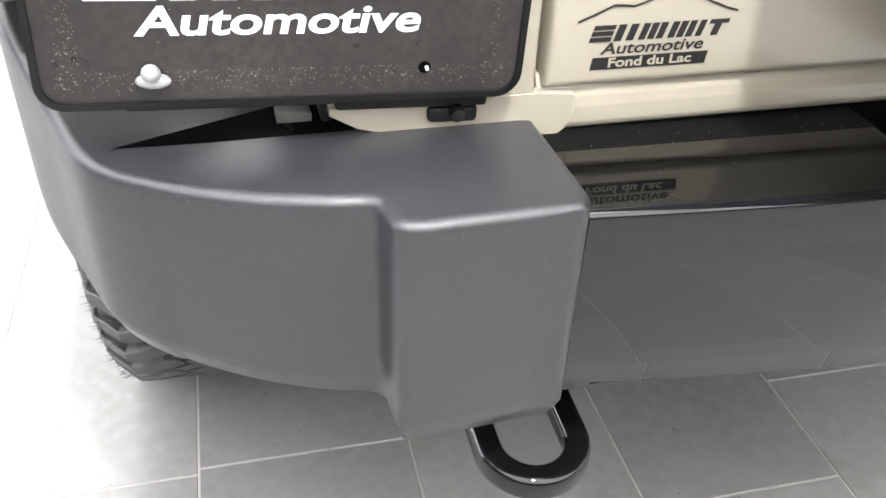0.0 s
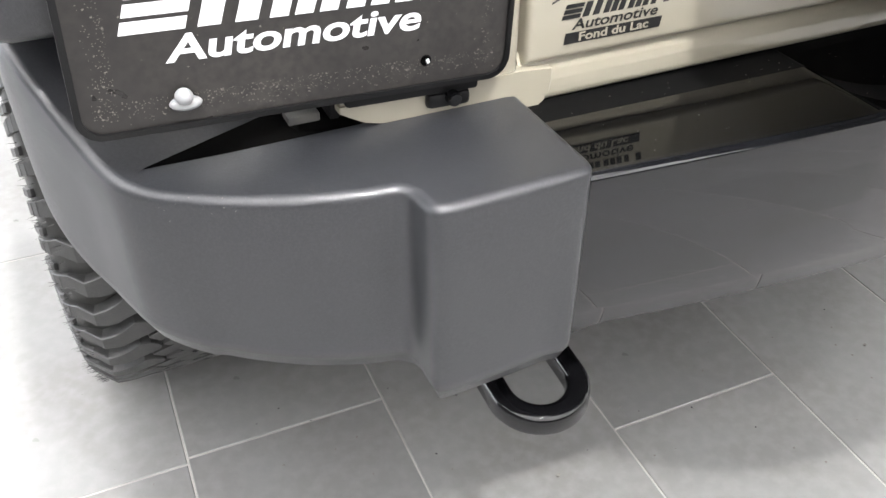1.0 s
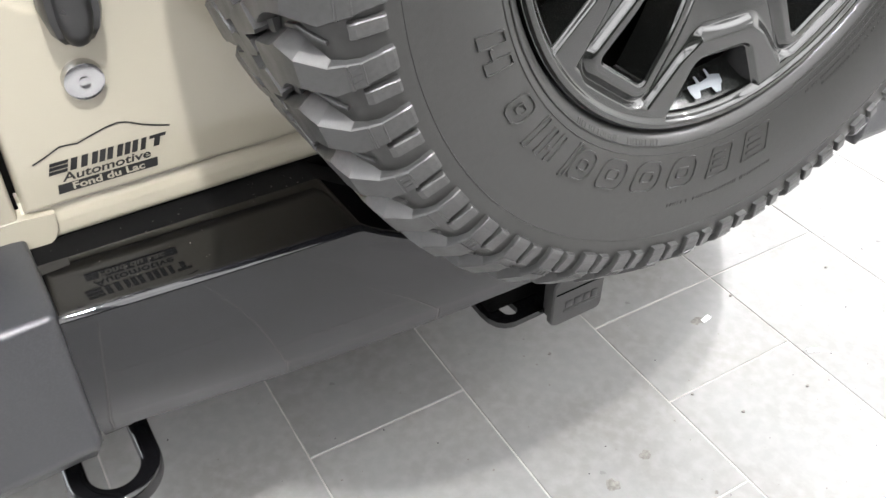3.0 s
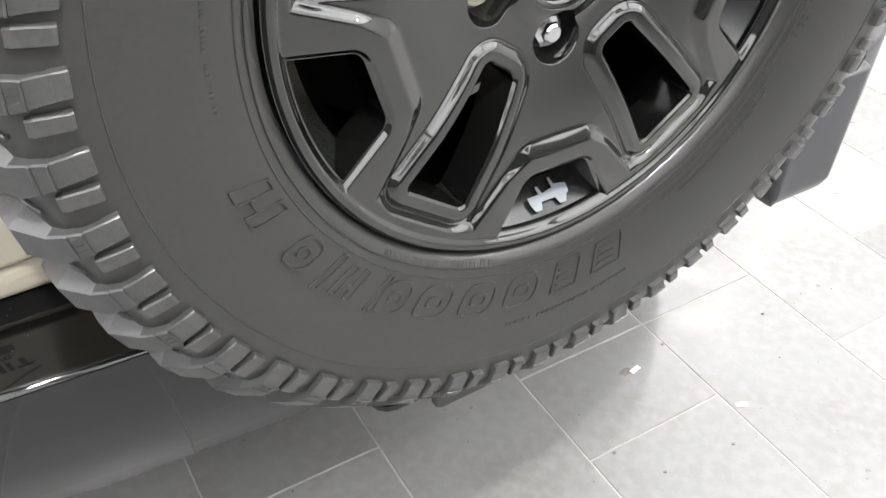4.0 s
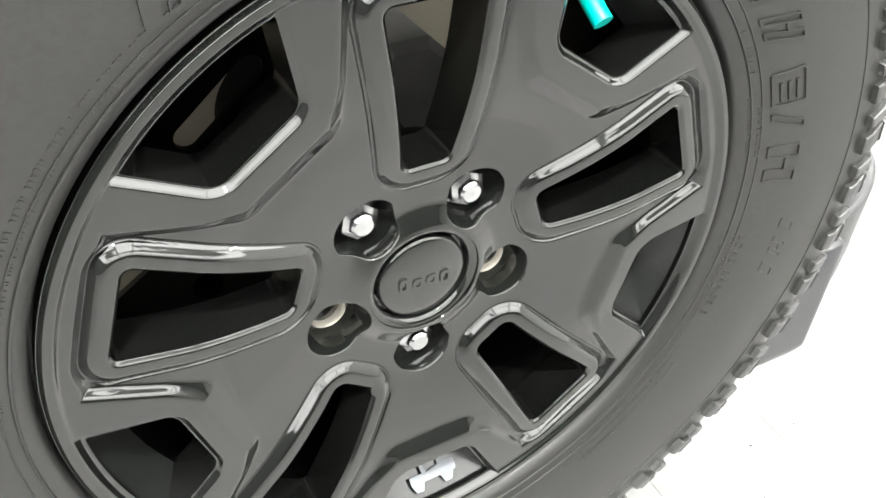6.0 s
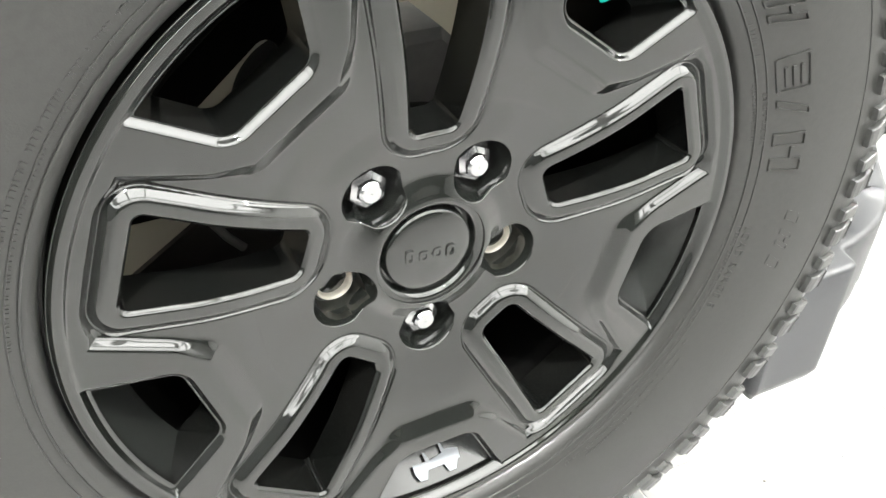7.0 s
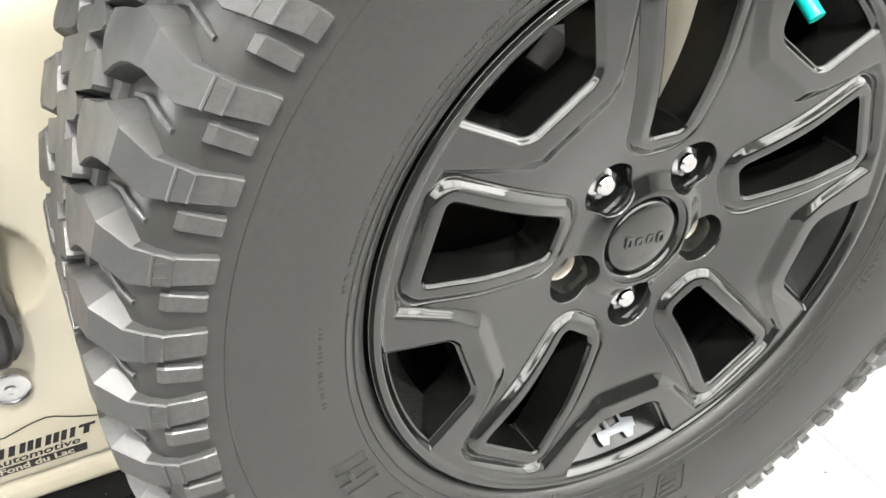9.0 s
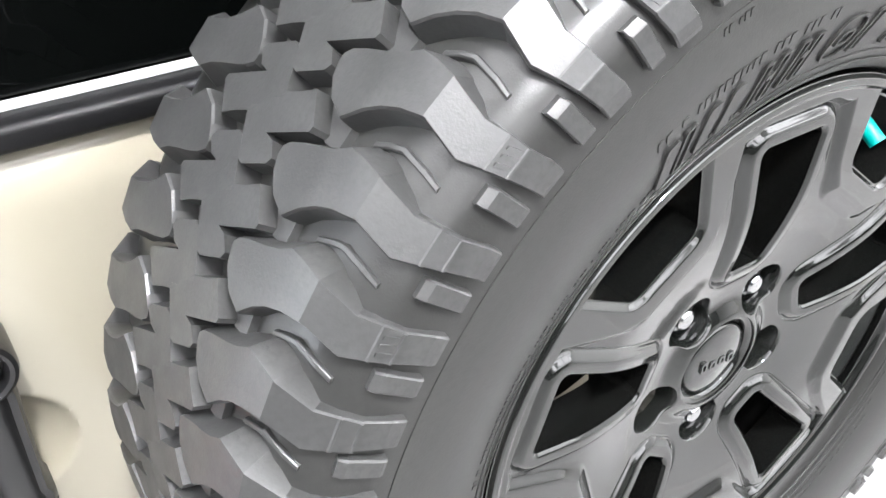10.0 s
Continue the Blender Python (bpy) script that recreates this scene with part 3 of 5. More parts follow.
for k in range(5):
    a = radians(-90 + 72 * k)
    px, pz = 0.0635 * math.cos(a), 0.0635 * math.sin(a)
    if k in (0, 2, 3):
        link("lug_nut", nut_me, M_CHROME, spare, "chrome wheel nut", m=pose(px, -0.002, pz, 0, 13 * k, 0))
    else:
        hole = lathe([(0.0115, 0.0130), (0.0125, 0.0115), (0.0135, 0.0125), (0.0150, 0.0200), (0.0150, 0.024)], 36)
        inner = lathe([(0.0115, 0.0130), (0.0105, 0.016), (0.0095, 0.030), (0.0005, 0.030)], 36)
        tmp = bpy.data.meshes.new("tmp")
        inner.to_mesh(tmp)
        inner.free()
        hole.from_mesh(tmp)
        bpy.data.meshes.remove(tmp)
        bmesh.ops.recalc_face_normals(hole, faces=hole.faces)
        part("stud_hole", hole, M_STEEL, spare, "bare steel stud hole", m=pose(px, 0, pz))

stem = tube([(0.103, 0.016, 0.190), (0.1045, 0.004, 0.179), (0.1060, -0.0085, 0.1695)], 0.0040, 12)
valve = part("valve_stem", stem, M_BRASS, spare, "short metal valve stem")
part("valve_cap", tube([(0.1059, -0.0065, 0.1710), (0.1064, -0.0120, 0.1670), (0.1071, -0.0185, 0.1621), (0.1074, -0.0212, 0.1602), (0.1075, -0.0220, 0.1596)], 0.0062, 14), M_TEAL, valve, "teal plastic valve cap")

# the small sticker inside the rim's lowest opening
icon = plate([(-0.020, -0.004), (-0.0175, -0.010), (-0.0115, -0.0105), (-0.0085, -0.004), (0.0055, -0.004), (0.008, -0.0105), (0.0140, -0.0105), (0.0175, -0.004), (0.0200, -0.003), (0.0205, 0.005), (0.0120, 0.007),
              (0.0095, 0.007), (0.0075, 0.014), (0.0060, 0.014), (0.0065, 0.005), (-0.0050, 0.003), (-0.0070, 0.010), (-0.0090, 0.010), (-0.0085, 0.003), (-0.0200, 0.003)], 0.0, 0.0006)
part("sticker", icon, M_ICON, spare, "pale grey vehicle-shaped sticker", smooth=False, m=pose(0.009, -0.0062, -0.2110, -52, 0, 0))


# raised plain letter shapes round the sidewall
def side_y(r):
    return float(np.interp(r, [p[0] for p in CARCASS[:18]], [p[1] for p in CARCASS[:18]]))


def arc_shape(outline, holes, a_mid, r_mid, high):
    """A raised mark on the sidewall. outline and hole are (along, out) in metres round the middle."""
    b = bmesh.new()

    def at(t, o, lift):
        r = r_mid + o
        a = radians(a_mid) + t / r_mid
        return b.verts.new((r * math.cos(a), side_y(r) - lift, r * math.sin(a)))

    n = len(outline)
    loops = [[at(t, o, -0.002) for t, o in outline], [at(t, o, high) for t, o in outline]]
    if holes:
        loops += [[at(t, o, high) for t, o in holes], [at(t, o, -0.002) for t, o in holes]]
    for p, q in zip(loops, loops[1:]):
        for i in range(n):
            b.faces.new((p[i], p[(i + 1) % n], q[(i + 1) % n], q[i]))
    if not holes:
        b.faces.new(loops[-1])
    bmesh.ops.recalc_face_normals(b, faces=b.faces)
    return b


def slanted(w, h, slant, r=0.003):
    return [(x + slant * z, z) for x, z in rounded(w, h, r, 3)]


def ring_shape(a, r, w, h, slant, corner, wall, high, shift=(0.0, 0.0)):
    """A raised outline on the sidewall."""
    o = [(x + shift[0] + slant * (z + shift[1]), z + shift[1]) for x, z in rounded(w, h, corner, 4)]
    kx, kz = (w - 2 * wall) / w, (h - 2 * wall) / h
    i = [(x * kx + shift[0] + slant * (z * kz + shift[1]), z * kz + shift[1]) for x, z in rounded(w, h, corner, 4)]
    part("raised_letter_shape", arc_shape(o, i, a, r, high), M_RUBBER, tyre)


def bar_shape(a, r, w, h, slant, high, shift=(0.0, 0.0)):
    """A raised bar on the sidewall."""
    o = [(x + shift[0] + slant * (z + shift[1]), z + shift[1]) for x, z in rounded(w, h, min(w, h) * 0.3, 2)]
    part("raised_letter_shape", arc_shape(o, None, a, r, high), M_RUBBER, tyre)


def side_letter(kind, a, r, w, h, slant, high=0.0017):
    """Plain raised shapes in place of one large letter: o a ring in a ring, e an outline with level bars, i a slanted outline, n two of them, s a solid slab."""
    if kind == "o":
        ring_shape(a, r, w, h, slant, min(w, h) * 0.36, 0.0016, high)
        ring_shape(a, r, w * 0.46, h * 0.36, slant, h * 0.13, 0.0014, high)
    elif kind == "e":
        ring_shape(a, r, w, h, slant, 0.002, 0.0016, high)
        for k in (-0.22, 0.0, 0.22):
            bar_shape(a, r, w * 0.56, h * 0.10, slant, high, (-w * 0.08, h * k))
    elif kind == "i":
        ring_shape(a, r, w, h, slant, 0.0012, 0.0014, high)
    elif kind == "n":
        for k in (-1, 1):
            ring_shape(a, r, w * 0.34, h, slant, 0.0012, 0.0014, high, (k * w * 0.32, 0.0))
        bar_shape(a, r, w * 0.30, h * 0.12, slant, high, (0.0, h * 0.12))
    elif kind == "s":
        bar_shape(a, r, w, h, slant, high)


for kind, a, w in (("e", -78.9, 0.032), ("e", -88.5, 0.028), ("o", -98.7, 0.034), ("o", -108.4, 0.034), ("o", -118.0, 0.034), ("o", -126.6, 0.028), ("i", -130.0, 0.006), ("n", -136.5, 0.022), ("i", -141.2, 0.007),
                   ("o", -147.6, 0.024), ("n", -159.5, 0.034)):
    side_letter(kind, a, 0.2765, w, 0.027 if kind != "i" else 0.032, -0.42)
for kind, a, w in (("s", 121.6, 0.010), ("i", 119.0, 0.008), ("s", 115.4, 0.010), ("s", 111.9, 0.009), ("n", 106.2, 0.020), ("n", 100.6, 0.018), ("o", 92.8, 0.026), ("i", 88.3, 0.007), ("e", 79.0, 0.026), ("n", 70.0, 0.022),
                   ("o", 61.0, 0.026), ("n", 52.0, 0.022), ("o", 43.5, 0.026), ("i", 37.5, 0.007), ("n", 31.0, 0.022)):
    side_letter(kind, a, 0.2765, w, 0.026, -0.5, 0.0019)
for kind, a, w, slant in (("e", 19.9, 0.030, -0.1), ("i", 13.8, 0.007, -0.5), ("n", 5.8, 0.034, -0.1)):
    side_letter(kind, a, 0.2765, w, 0.025, slant, 0.0017)
for kind, a, w in (("i", -6.4, 0.010), ("n", -10.4, 0.016), ("i", -14.6, 0.010)):
    side_letter(kind, a, 0.2985, w, 0.014, -0.4, 0.0005)


def arc_words(text, size, a_mid, r, lift, label):
    """Raised words bent round the sidewall, read clockwise with their tops outwards."""
    cu = bpy.data.curves.new("raised_words", "FONT")
    cu.body, cu.size, cu.align_x, cu.align_y, cu.space_character = text, size, "CENTER", "CENTER", 1.35
    tob = bpy.data.objects.new("tmp", cu)
    me = bpy.data.meshes.new_from_object(tob)
    bpy.data.objects.remove(tob)
    me.materials.clear()
    b = bmesh.new()
    b.from_mesh(me)
    bpy.data.meshes.remove(me)
    low = bmesh.ops.extrude_face_region(b, geom=list(b.faces))
    sunk = {v for v in low["geom"] if isinstance(v, bmesh.types.BMVert)}
    for v in b.verts:
        a, rr = radians(a_mid) - v.co.x / r, r + v.co.y
        v.co = (rr * math.cos(a), side_y(rr) - (-0.001 if v not in sunk else lift), rr * math.sin(a))
    bmesh.ops.recalc_face_normals(b, faces=b.faces)
    part("raised_words", b, M_RUBBER, tyre, label, smooth=False)


arc_words("LOAD RANGE E", 0.0085, -16.4, 0.2640, 0.0007, "small raised words on the tyre sidewall")
arc_words("LT", 0.0085, -89.8, 0.2500, 0.0007, "small raised letters on the tyre sidewall")

# fine print as rows of tiny raised bars
rnd = random.Random(5)
for r, a0, a1, hgt in ((0.2505, -66, -6, 0.0036), (0.2570, -62, -8, 0.0036), (0.2640, -64, -32, 0.0040), (0.2700, -60, -36, 0.0036), (0.2505, 8, 20, 0.0034), (0.2570, 8, 19, 0.0034), (0.2535, 25, 34, 0.0060),
                       (0.2480, -105, -133, 0.0055), (0.2640, 120, 168, 0.0040), (0.2575, 126, 172, 0.0034), (0.2640, 107, 115, 0.0034), (0.3060, -75, -101, 0.0044), (0.2975, 96, 122, 0.0068),
                       (0.3320, 108, 113, 0.0050), (0.2780, 172, 186, 0.0040)):
    b = bmesh.new()
    a = min(a0, a1)
    while a < max(a0, a1):
        w = rnd.uniform(0.0011, 0.0026) * hgt / 0.0036
        if rnd.random() < 0.84:
            bb = arc_shape(slanted(w, hgt * rnd.uniform(0.7, 1.0), -0.2, 0.0005), None, a, r, 0.0006)
            me = bpy.data.meshes.new("tmp")
            bb.to_mesh(me)
            bb.free()
            b.from_mesh(me)
            bpy.data.meshes.remove(me)
        a += math.degrees((w + 0.0010 * hgt / 0.0036) / r)
    part("fine_print", b, M_RUBBER, tyre, "row of tiny raised print")
# fine ribs round the bead and the shoulder
for r, lift, wid in ((0.2515, 0.0012, 0.0010), (0.2585, 0.0008, 0.0008), (0.3380, 0.0006, 0.0008)):
    b = lathe([(r - wid, side_y(r - wid) + 0.001), (r - wid * 0.4, side_y(r) - lift), (r + wid * 0.4, side_y(r) - lift), (r + wid, side_y(r + wid) + 0.001)], 144)
    bmesh.ops.recalc_face_normals(b, faces=b.faces)
    part("sidewall_rib", b, M_RUBBER, tyre)

# ---- the car ----
CX = 0.035
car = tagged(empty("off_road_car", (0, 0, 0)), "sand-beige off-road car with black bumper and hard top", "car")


def grid_part(name, xs, zs, yfun, material, parent, label="", thick=0.03):
    """A pressed panel whose depth is yfun(x, z), with its edge turned forward."""
    b = bmesh.new()
    v = [[b.verts.new((x, yfun(x, z), z)) for x in xs] for z in zs]
    for i in range(len(zs) - 1):
        for j in range(len(xs) - 1):
            b.faces.new((v[i][j], v[i][j + 1], v[i + 1][j + 1], v[i + 1][j]))
    edges = [e for e in b.edges if e.is_boundary]
    out = bmesh.ops.extrude_edge_only(b, edges=edges)
    for g in out["geom"]:
        if isinstance(g, bmesh.types.BMVert):
            g.co.y += thick
    bmesh.ops.recalc_face_normals(b, faces=b.faces)
    return part(name, b, material, parent, label)


GATE_L, GATE_R, GATE_B, GATE_T = -0.549, 0.64, 0.745, 1.240


def edge_round(d, r=0.006):
    return r - math.sqrt(max(0.0, r * r - (r - d) ** 2)) if d < r else 0.0


def gate_y(x, z):
    y = 0.291
    d = min(x - GATE_L, GATE_R - x, z - GATE_B)
    y += edge_round(max(0.0, d), 0.006)
    t = GATE_T - z
    if t < 0.05:
        y += 0.028 * (1 - math.sqrt(max(0.0, 1 - ((0.05 - t) / 0.05) ** 2)))
    q = math.hypot((x + 0.468) / 0.061, (z - 0.990) / 0.057)
    if q < 1:
        y += 0.019 * (1 - q ** 4) * min(1.0, (1 - q) / 0.06) ** 0.5
    return y


def lin(a, b, n, ends=0.0, m=4):
    s = list(np.linspace(a + ends, b - ends, n))
    return ([a + ends * i / m for i in range(m)] if ends else []) + s + ([b - ends * (m - 1 - i) / m for i in range(m)] if ends else [])


gate = grid_part("tailgate", lin(GATE_L, GATE_R, 320, 0.006), lin(GATE_B, GATE_T, 170, 0.006), gate_y, M_PAINT, car, "sand-beige painted tailgate")

# side panels beside the gate, and the sill under it
def left_y(x, z):
    y = 0.291 + edge_round(max(0.0, GATE_L - 0.007 - x), 0.005)
    if x < -0.70:
        y += 0.9 * (-0.70 - x) ** 2 * 4
    return y


grid_part("rear_quarter_panel", lin(-0.710, GATE_L - 0.007, 30, 0.005), lin(0.7375, 0.80, 8), left_y, M_PAINT, car, "sand-beige rear corner panel")
grid_part("rear_quarter_panel", lin(-0.76, GATE_L - 0.007, 30, 0.005), lin(0.80, 1.24, 12), left_y, M_PAINT, car, "sand-beige rear corner panel")
grid_part("rear_quarter_panel", lin(GATE_R + 0.007, 2 * CX + 0.79, 30, 0.005), lin(0.70, 1.24, 12), lambda x, z: 0.291 + (3.6 * (x - 0.77) ** 2 if x > 0.77 else 0.0), M_PAINT, car, "sand-beige rear corner panel")


def sill_y(x, z):
    return float(np.interp(z, (0.7045, 0.7055, 0.707, 0.709, 0.7115, 0.715, 0.720, 0.727, 0.735, 0.743, 0.752), (0.325, 0.306, 0.2985, 0.2950, 0.2930, 0.2920, 0.2922, 0.2930, 0.2950, 0.2985, 0.305)))


grid_part("sill", lin(-0.552, 0.66, 40), lin(0.7045, 0.752, 48), sill_y, M_PAINT, car, "sand-beige painted sill under the tailgate", 0.05)
tab = plate([(-0.712, 0.7375), (-0.703, 0.7320), (-0.693, 0.7262), (-0.680, 0.7225), (-0.660, 0.7195), (-0.620, 0.7100), (-0.560, 0.704), (-0.545, 0.704), (-0.5365, 0.7060), (-0.5295, 0.7110), (-0.5250, 0.7180),
             (-0.5235, 0.7260), (-0.5235, 0.740), (-0.552, 0.743), (-0.712, 0.743)], 0.2893, 0.31, 0.0010)
# dark block fills the gap under the sill: shade put into the colour
part("sill_seal", box(-0.640, 0.655, 0.3080, 0.33, 0.6900, 0.7055), M_UNDER, car, "dark block put in for the shade under the sill", smooth=False)
part("corner_gusset", tab, M_PAINT, car, "sand-beige corner plate with rounded end")
part("body_shell", box(-0.74, 0.81, 0.325, 3.2, 0.55, 1.235, 0.02), M_UNDER, car, "dark inner body shell")
part("weatherstrip", box(-0.60, 0.68, 0.285, 0.33, 1.241, 1.262, 0.006, 3), M_BLACK, car, "black rubber window seal")
# bright line along the glossy window edge is put into this pale strip
part("weatherstrip", box(-0.60, 0.68, 0.3085, 0.3178, 1.2615, 1.2665, 0.0015, 3), M_FRAME, car, "thin strip under the rear window, its sheen put in as pale colour")
glass = part("rear_window", box(-0.58, 0.66, 0.318, 0.324, 1.268, 1.72), M_GLASS, car, "dark tinted rear window", smooth=False)
part("roof", box(-0.72, 0.79, 0.30, 3.0, 1.72, 1.80, 0.03, 3), M_BLACK, car, "black hard top roof")
part("side_panel", box(-0.752, -0.7405, 0.345, 3.2, 0.74, 1.236, 0.004), M_PAINT, car, "sand-beige painted body side")
part("side_panel", box(0.8105, 0.822, 0.345, 3.2, 0.74, 1.236, 0.004), M_PAINT, car, "sand-beige painted body side")
part("windscreen", box(-0.70, 0.77, 2.965, 2.975, 1.236, 1.72), M_GLASS, car, "dark tinted windscreen", smooth=False)
part("front_panel", box(-0.74, 0.81, 3.2, 3.215, 0.56, 1.225, 0.005), M_PAINT, car, "sand-beige painted front panel")
part("roof_pillar", box(-0.72, -0.58, 0.315, 0.42, 1.245, 1.72, 0.02, 3), M_BLACK, car)
part("roof_pillar", box(0.66, 0.79, 0.315, 0.42, 1.245, 1.72, 0.02, 3), M_BLACK, car)
part("hard_top_side", box(-0.735, -0.70, 0.42, 3.0, 1.24, 1.72, 0.01), M_BLACK, car)
part("hard_top_side", box(0.77, 0.805, 0.42, 3.0, 1.24, 1.72, 0.01), M_BLACK, car)
for sx in (-1, 1):
    lamp = part("tail_lamp", box(CX + sx * 0.735 - 0.055, CX + sx * 0.735 + 0.055, 0.245, 0.33, 0.93, 1.15, 0.012, 3), M_BLACK, car, "square tail lamp housing")
    part("lens", box(CX + sx * 0.735 - 0.045, CX + sx * 0.735 + 0.045, 0.232, 0.246, 0.945, 1.135, 0.006, 3), M_RED, lamp, "red tail lamp lens")

# ---- tailgate handle and lock ----
hx = -0.4635
arm = bmesh.new()
secs = [(1.092, 0.0200, 0.246), (1.075, 0.0225, 0.244), (1.050, 0.0215, 0.243), (1.000, 0.0210, 0.243), (0.975, 0.0210, 0.244), (0.968, 0.0245, 0.246), (0.940, 0.0240, 0.249), (0.925, 0.0205, 0.252), (0.915, 0.0140, 0.256), (0.911, 0.006, 0.262)]
rows = []
for z, w, y in secs:
    xm = hx
    prof = [(-1.0, 0.286), (-1.0, y + 0.014), (-0.86, y + 0.008), (-0.62, y + 0.0075), (-0.52, y + 0.003), (-0.30, y + 0.0004), (0.0, y), (0.30, y + 0.0004), (0.52, y + 0.003), (0.62, y + 0.0075), (0.86, y + 0.008), (1.0, y + 0.014), (1.0, 0.286)]
    rows.append([arm.verts.new((xm + w * u, py, z)) for u, py in prof])
for p, q in zip(rows, rows[1:]):
    for k in range(12):
        arm.faces.new((p[k], p[k + 1], q[k + 1], q[k]))
    arm.faces.new((p[12], p[0], q[0], q[12]))
arm.faces.new(rows[0])
arm.faces.new(rows[-1][::-1])
bmesh.ops.recalc_face_normals(arm, faces=arm.faces)
handle = part("door_handle", arm, M_HANDLE, gate, "satin black pull handle")
head = lathe([(0.0292, 0.044), (0.0292, 0.008), (0.0275, 0.002), (0.0245, 0.0), (0.0215, 0.0016), (0.0205, 0.005), (0.0205, 0.016), (0.0005, 0.016)], 48)
bmesh.ops.recalc_face_normals(head, faces=head.faces)
part("handle_head", head, M_HANDLE, gate, "round black handle head", m=pose(hx, 0.2425, 1.107))
dish = lathe([(0.0005, 0.0), (0.014, 0.0004), (0.0172, 0.0020), (0.0178, 0.006), (0.0178, 0.012)], 40)
bmesh.ops.recalc_face_normals(dish, faces=dish.faces)
part("handle_button", dish, M_BLACK, gate, "round black handle button", m=pose(hx, 0.2475, 1.107))
lock = lathe([(0.0005, -0.0024), (0.0040, -0.0024), (0.0052, -0.0030), (0.0075, -0.0034), (0.0150, -0.0030), (0.0176, -0.0020), (0.0186, 0.0006), (0.0188, 0.010)], 40)
bmesh.ops.recalc_face_normals(lock, faces=lock.faces)
lock_ob = part("lock", lock, M_CHROME, gate, "plain round chrome lock cover", m=pose(-0.466, 0.284, 0.869))


# ---- decal on the gate: a ridge line over plain letter shapes ----
def flat_bar(x, z, w, h, slant, material, parent, y, name, thick=0.0004, m=None):
    pts = [(x + dx + slant * dz, z + dz) for dx, dz in ((-w / 2, -h / 2), (w / 2, -h / 2), (w / 2, h / 2), (-w / 2, h / 2))]
    return part(name, plate(pts, y, y + thick), material, parent, smooth=False, m=m)


def letter_bars(kind, x, z, w, h, slant, material, parent, y, name):
    """Plain bars in place of one letter: kind 'h' level bars, 'v' two uprights, 'm' three, 'i' one, 't' one under a level bar."""
    if kind == "h":
        s = h * 0.27
        for k in (-1, 0, 1):
            flat_bar(x + slant * k * (h - s) / 2, z + k * (h - s) / 2, w, s, slant, material, parent, y, name)
    elif kind == "i":
        flat_bar(x, z, w, h, slant, material, parent, y, name)
    elif kind == "t":
        s = h * 0.27
        flat_bar(x - slant * s / 2, z - s / 2, w * 0.36, h - s, slant, material, parent, y, name)
        flat_bar(x + slant * (h - s) / 2, z + (h - s) / 2, w, s, slant, material, parent, y, name)
    else:
        n = 3 if kind == "m" else 2
        s = w * (0.27 if kind == "m" else 0.38)
        for k in range(n):
            flat_bar(x - w / 2 + s / 2 + (w - s) * k / (n - 1), z, s, h, slant, material, parent, y, name)


YD = 0.2902
ridge = bmesh.new()
line = [(-0.529, 0.796), (-0.515, 0.8015), (-0.502, 0.8075), (-0.494, 0.8070), (-0.486, 0.8060), (-0.472, 0.8105), (-0.458, 0.8145), (-0.446, 0.8160), (-0.438, 0.8140), (-0.424, 0.8070), (-0.408, 0.8010), (-0.399, 0.7985)]
up = [ridge.verts.new((x, YD, z + 0.0011)) for x, z in line]
dn = [ridge.verts.new((x, YD, z - 0.0007)) for x, z in line]
for k in range(len(line) - 1):
    ridge.faces.new((dn[k], dn[k + 1], up[k + 1], up[k]))
part("decal_ridge_line", ridge, M_VINYL, gate, "thin black mountain outline decal", smooth=False)
for kind, x, w in (("h", -0.508, 0.017), ("v", -0.489, 0.016), ("m", -0.467, 0.020), ("m", -0.443, 0.020), ("i", -0.4275, 0.005), ("t", -0.414, 0.016)):
    letter_bars(kind, x, 0.7865, w, 0.0125, 0.3, M_VINYL, gate, YD, "decal_bar")
flat_bar(-0.466, 0.7630, 0.096, 0.0098, 0.15, M_VINYL, gate, YD, "decal_band")


def words(text, size, material, parent, m, name, label, bold=0.00028, shear=0.0):
    cu = bpy.data.curves.new(name, "FONT")
    cu.body, cu.size, cu.align_x, cu.align_y, cu.offset, cu.shear = text, size, "CENTER", "CENTER", bold, shear
    tob = bpy.data.objects.new("tmp", cu)
    me = bpy.data.meshes.new_from_object(tob)
    bpy.data.objects.remove(tob)
    me.name = name
    me.materials.clear()
    return link(name, me, material, parent, label, smooth=False, m=m)


words("Automotive", 0.0128, M_VINYL, gate, pose(-0.4655, YD, 0.7742, 90, 0, 0) @ Matrix.Diagonal((1.36, 1, 1, 1)), "decal_word", "black word on the tailgate decal", 0.00024, 0.16)
words("Fond du Lac", 0.0105, M_PAINT, gate, pose(-0.466, YD - 0.0004, 0.7632, 90, 0, 0) @ Matrix.Diagonal((1.35, 1, 1, 1)), "decal_word", "beige words on the black decal band")

# ---- licence plate with frame, screw cap and bracket ----
PM = pose(-0.7345, 0.270, 0.8395, 0, 2.4, 0)
bracket = part("plate_bracket", box(0.030, 0.142, 0.012, 0.026, -0.094, -0.078, 0.003), M_BLACK, car, "black plate bracket", m=PM)
part("bracket_foot", box(0.098, 0.136, 0.012, 0.022, -0.107, -0.094, 0.004), M_BLACK, bracket)
part("bracket_bar", box(-0.110, 0.0298, 0.012, 0.024, -0.0885, -0.078, 0.002), M_BLACK, bracket)
part("bracket_post", box(-0.7165, -0.7080, 0.3000, 0.3240, 0.728, 0.775, 0.002), M_BLACK, car, "black upright behind the plate")
part("metal_tab", box(-0.7480, -0.7225, 0.3060, 0.3240, 0.7265, 0.7335, 0.001), M_ROD, car, "small bare metal tab behind the plate")
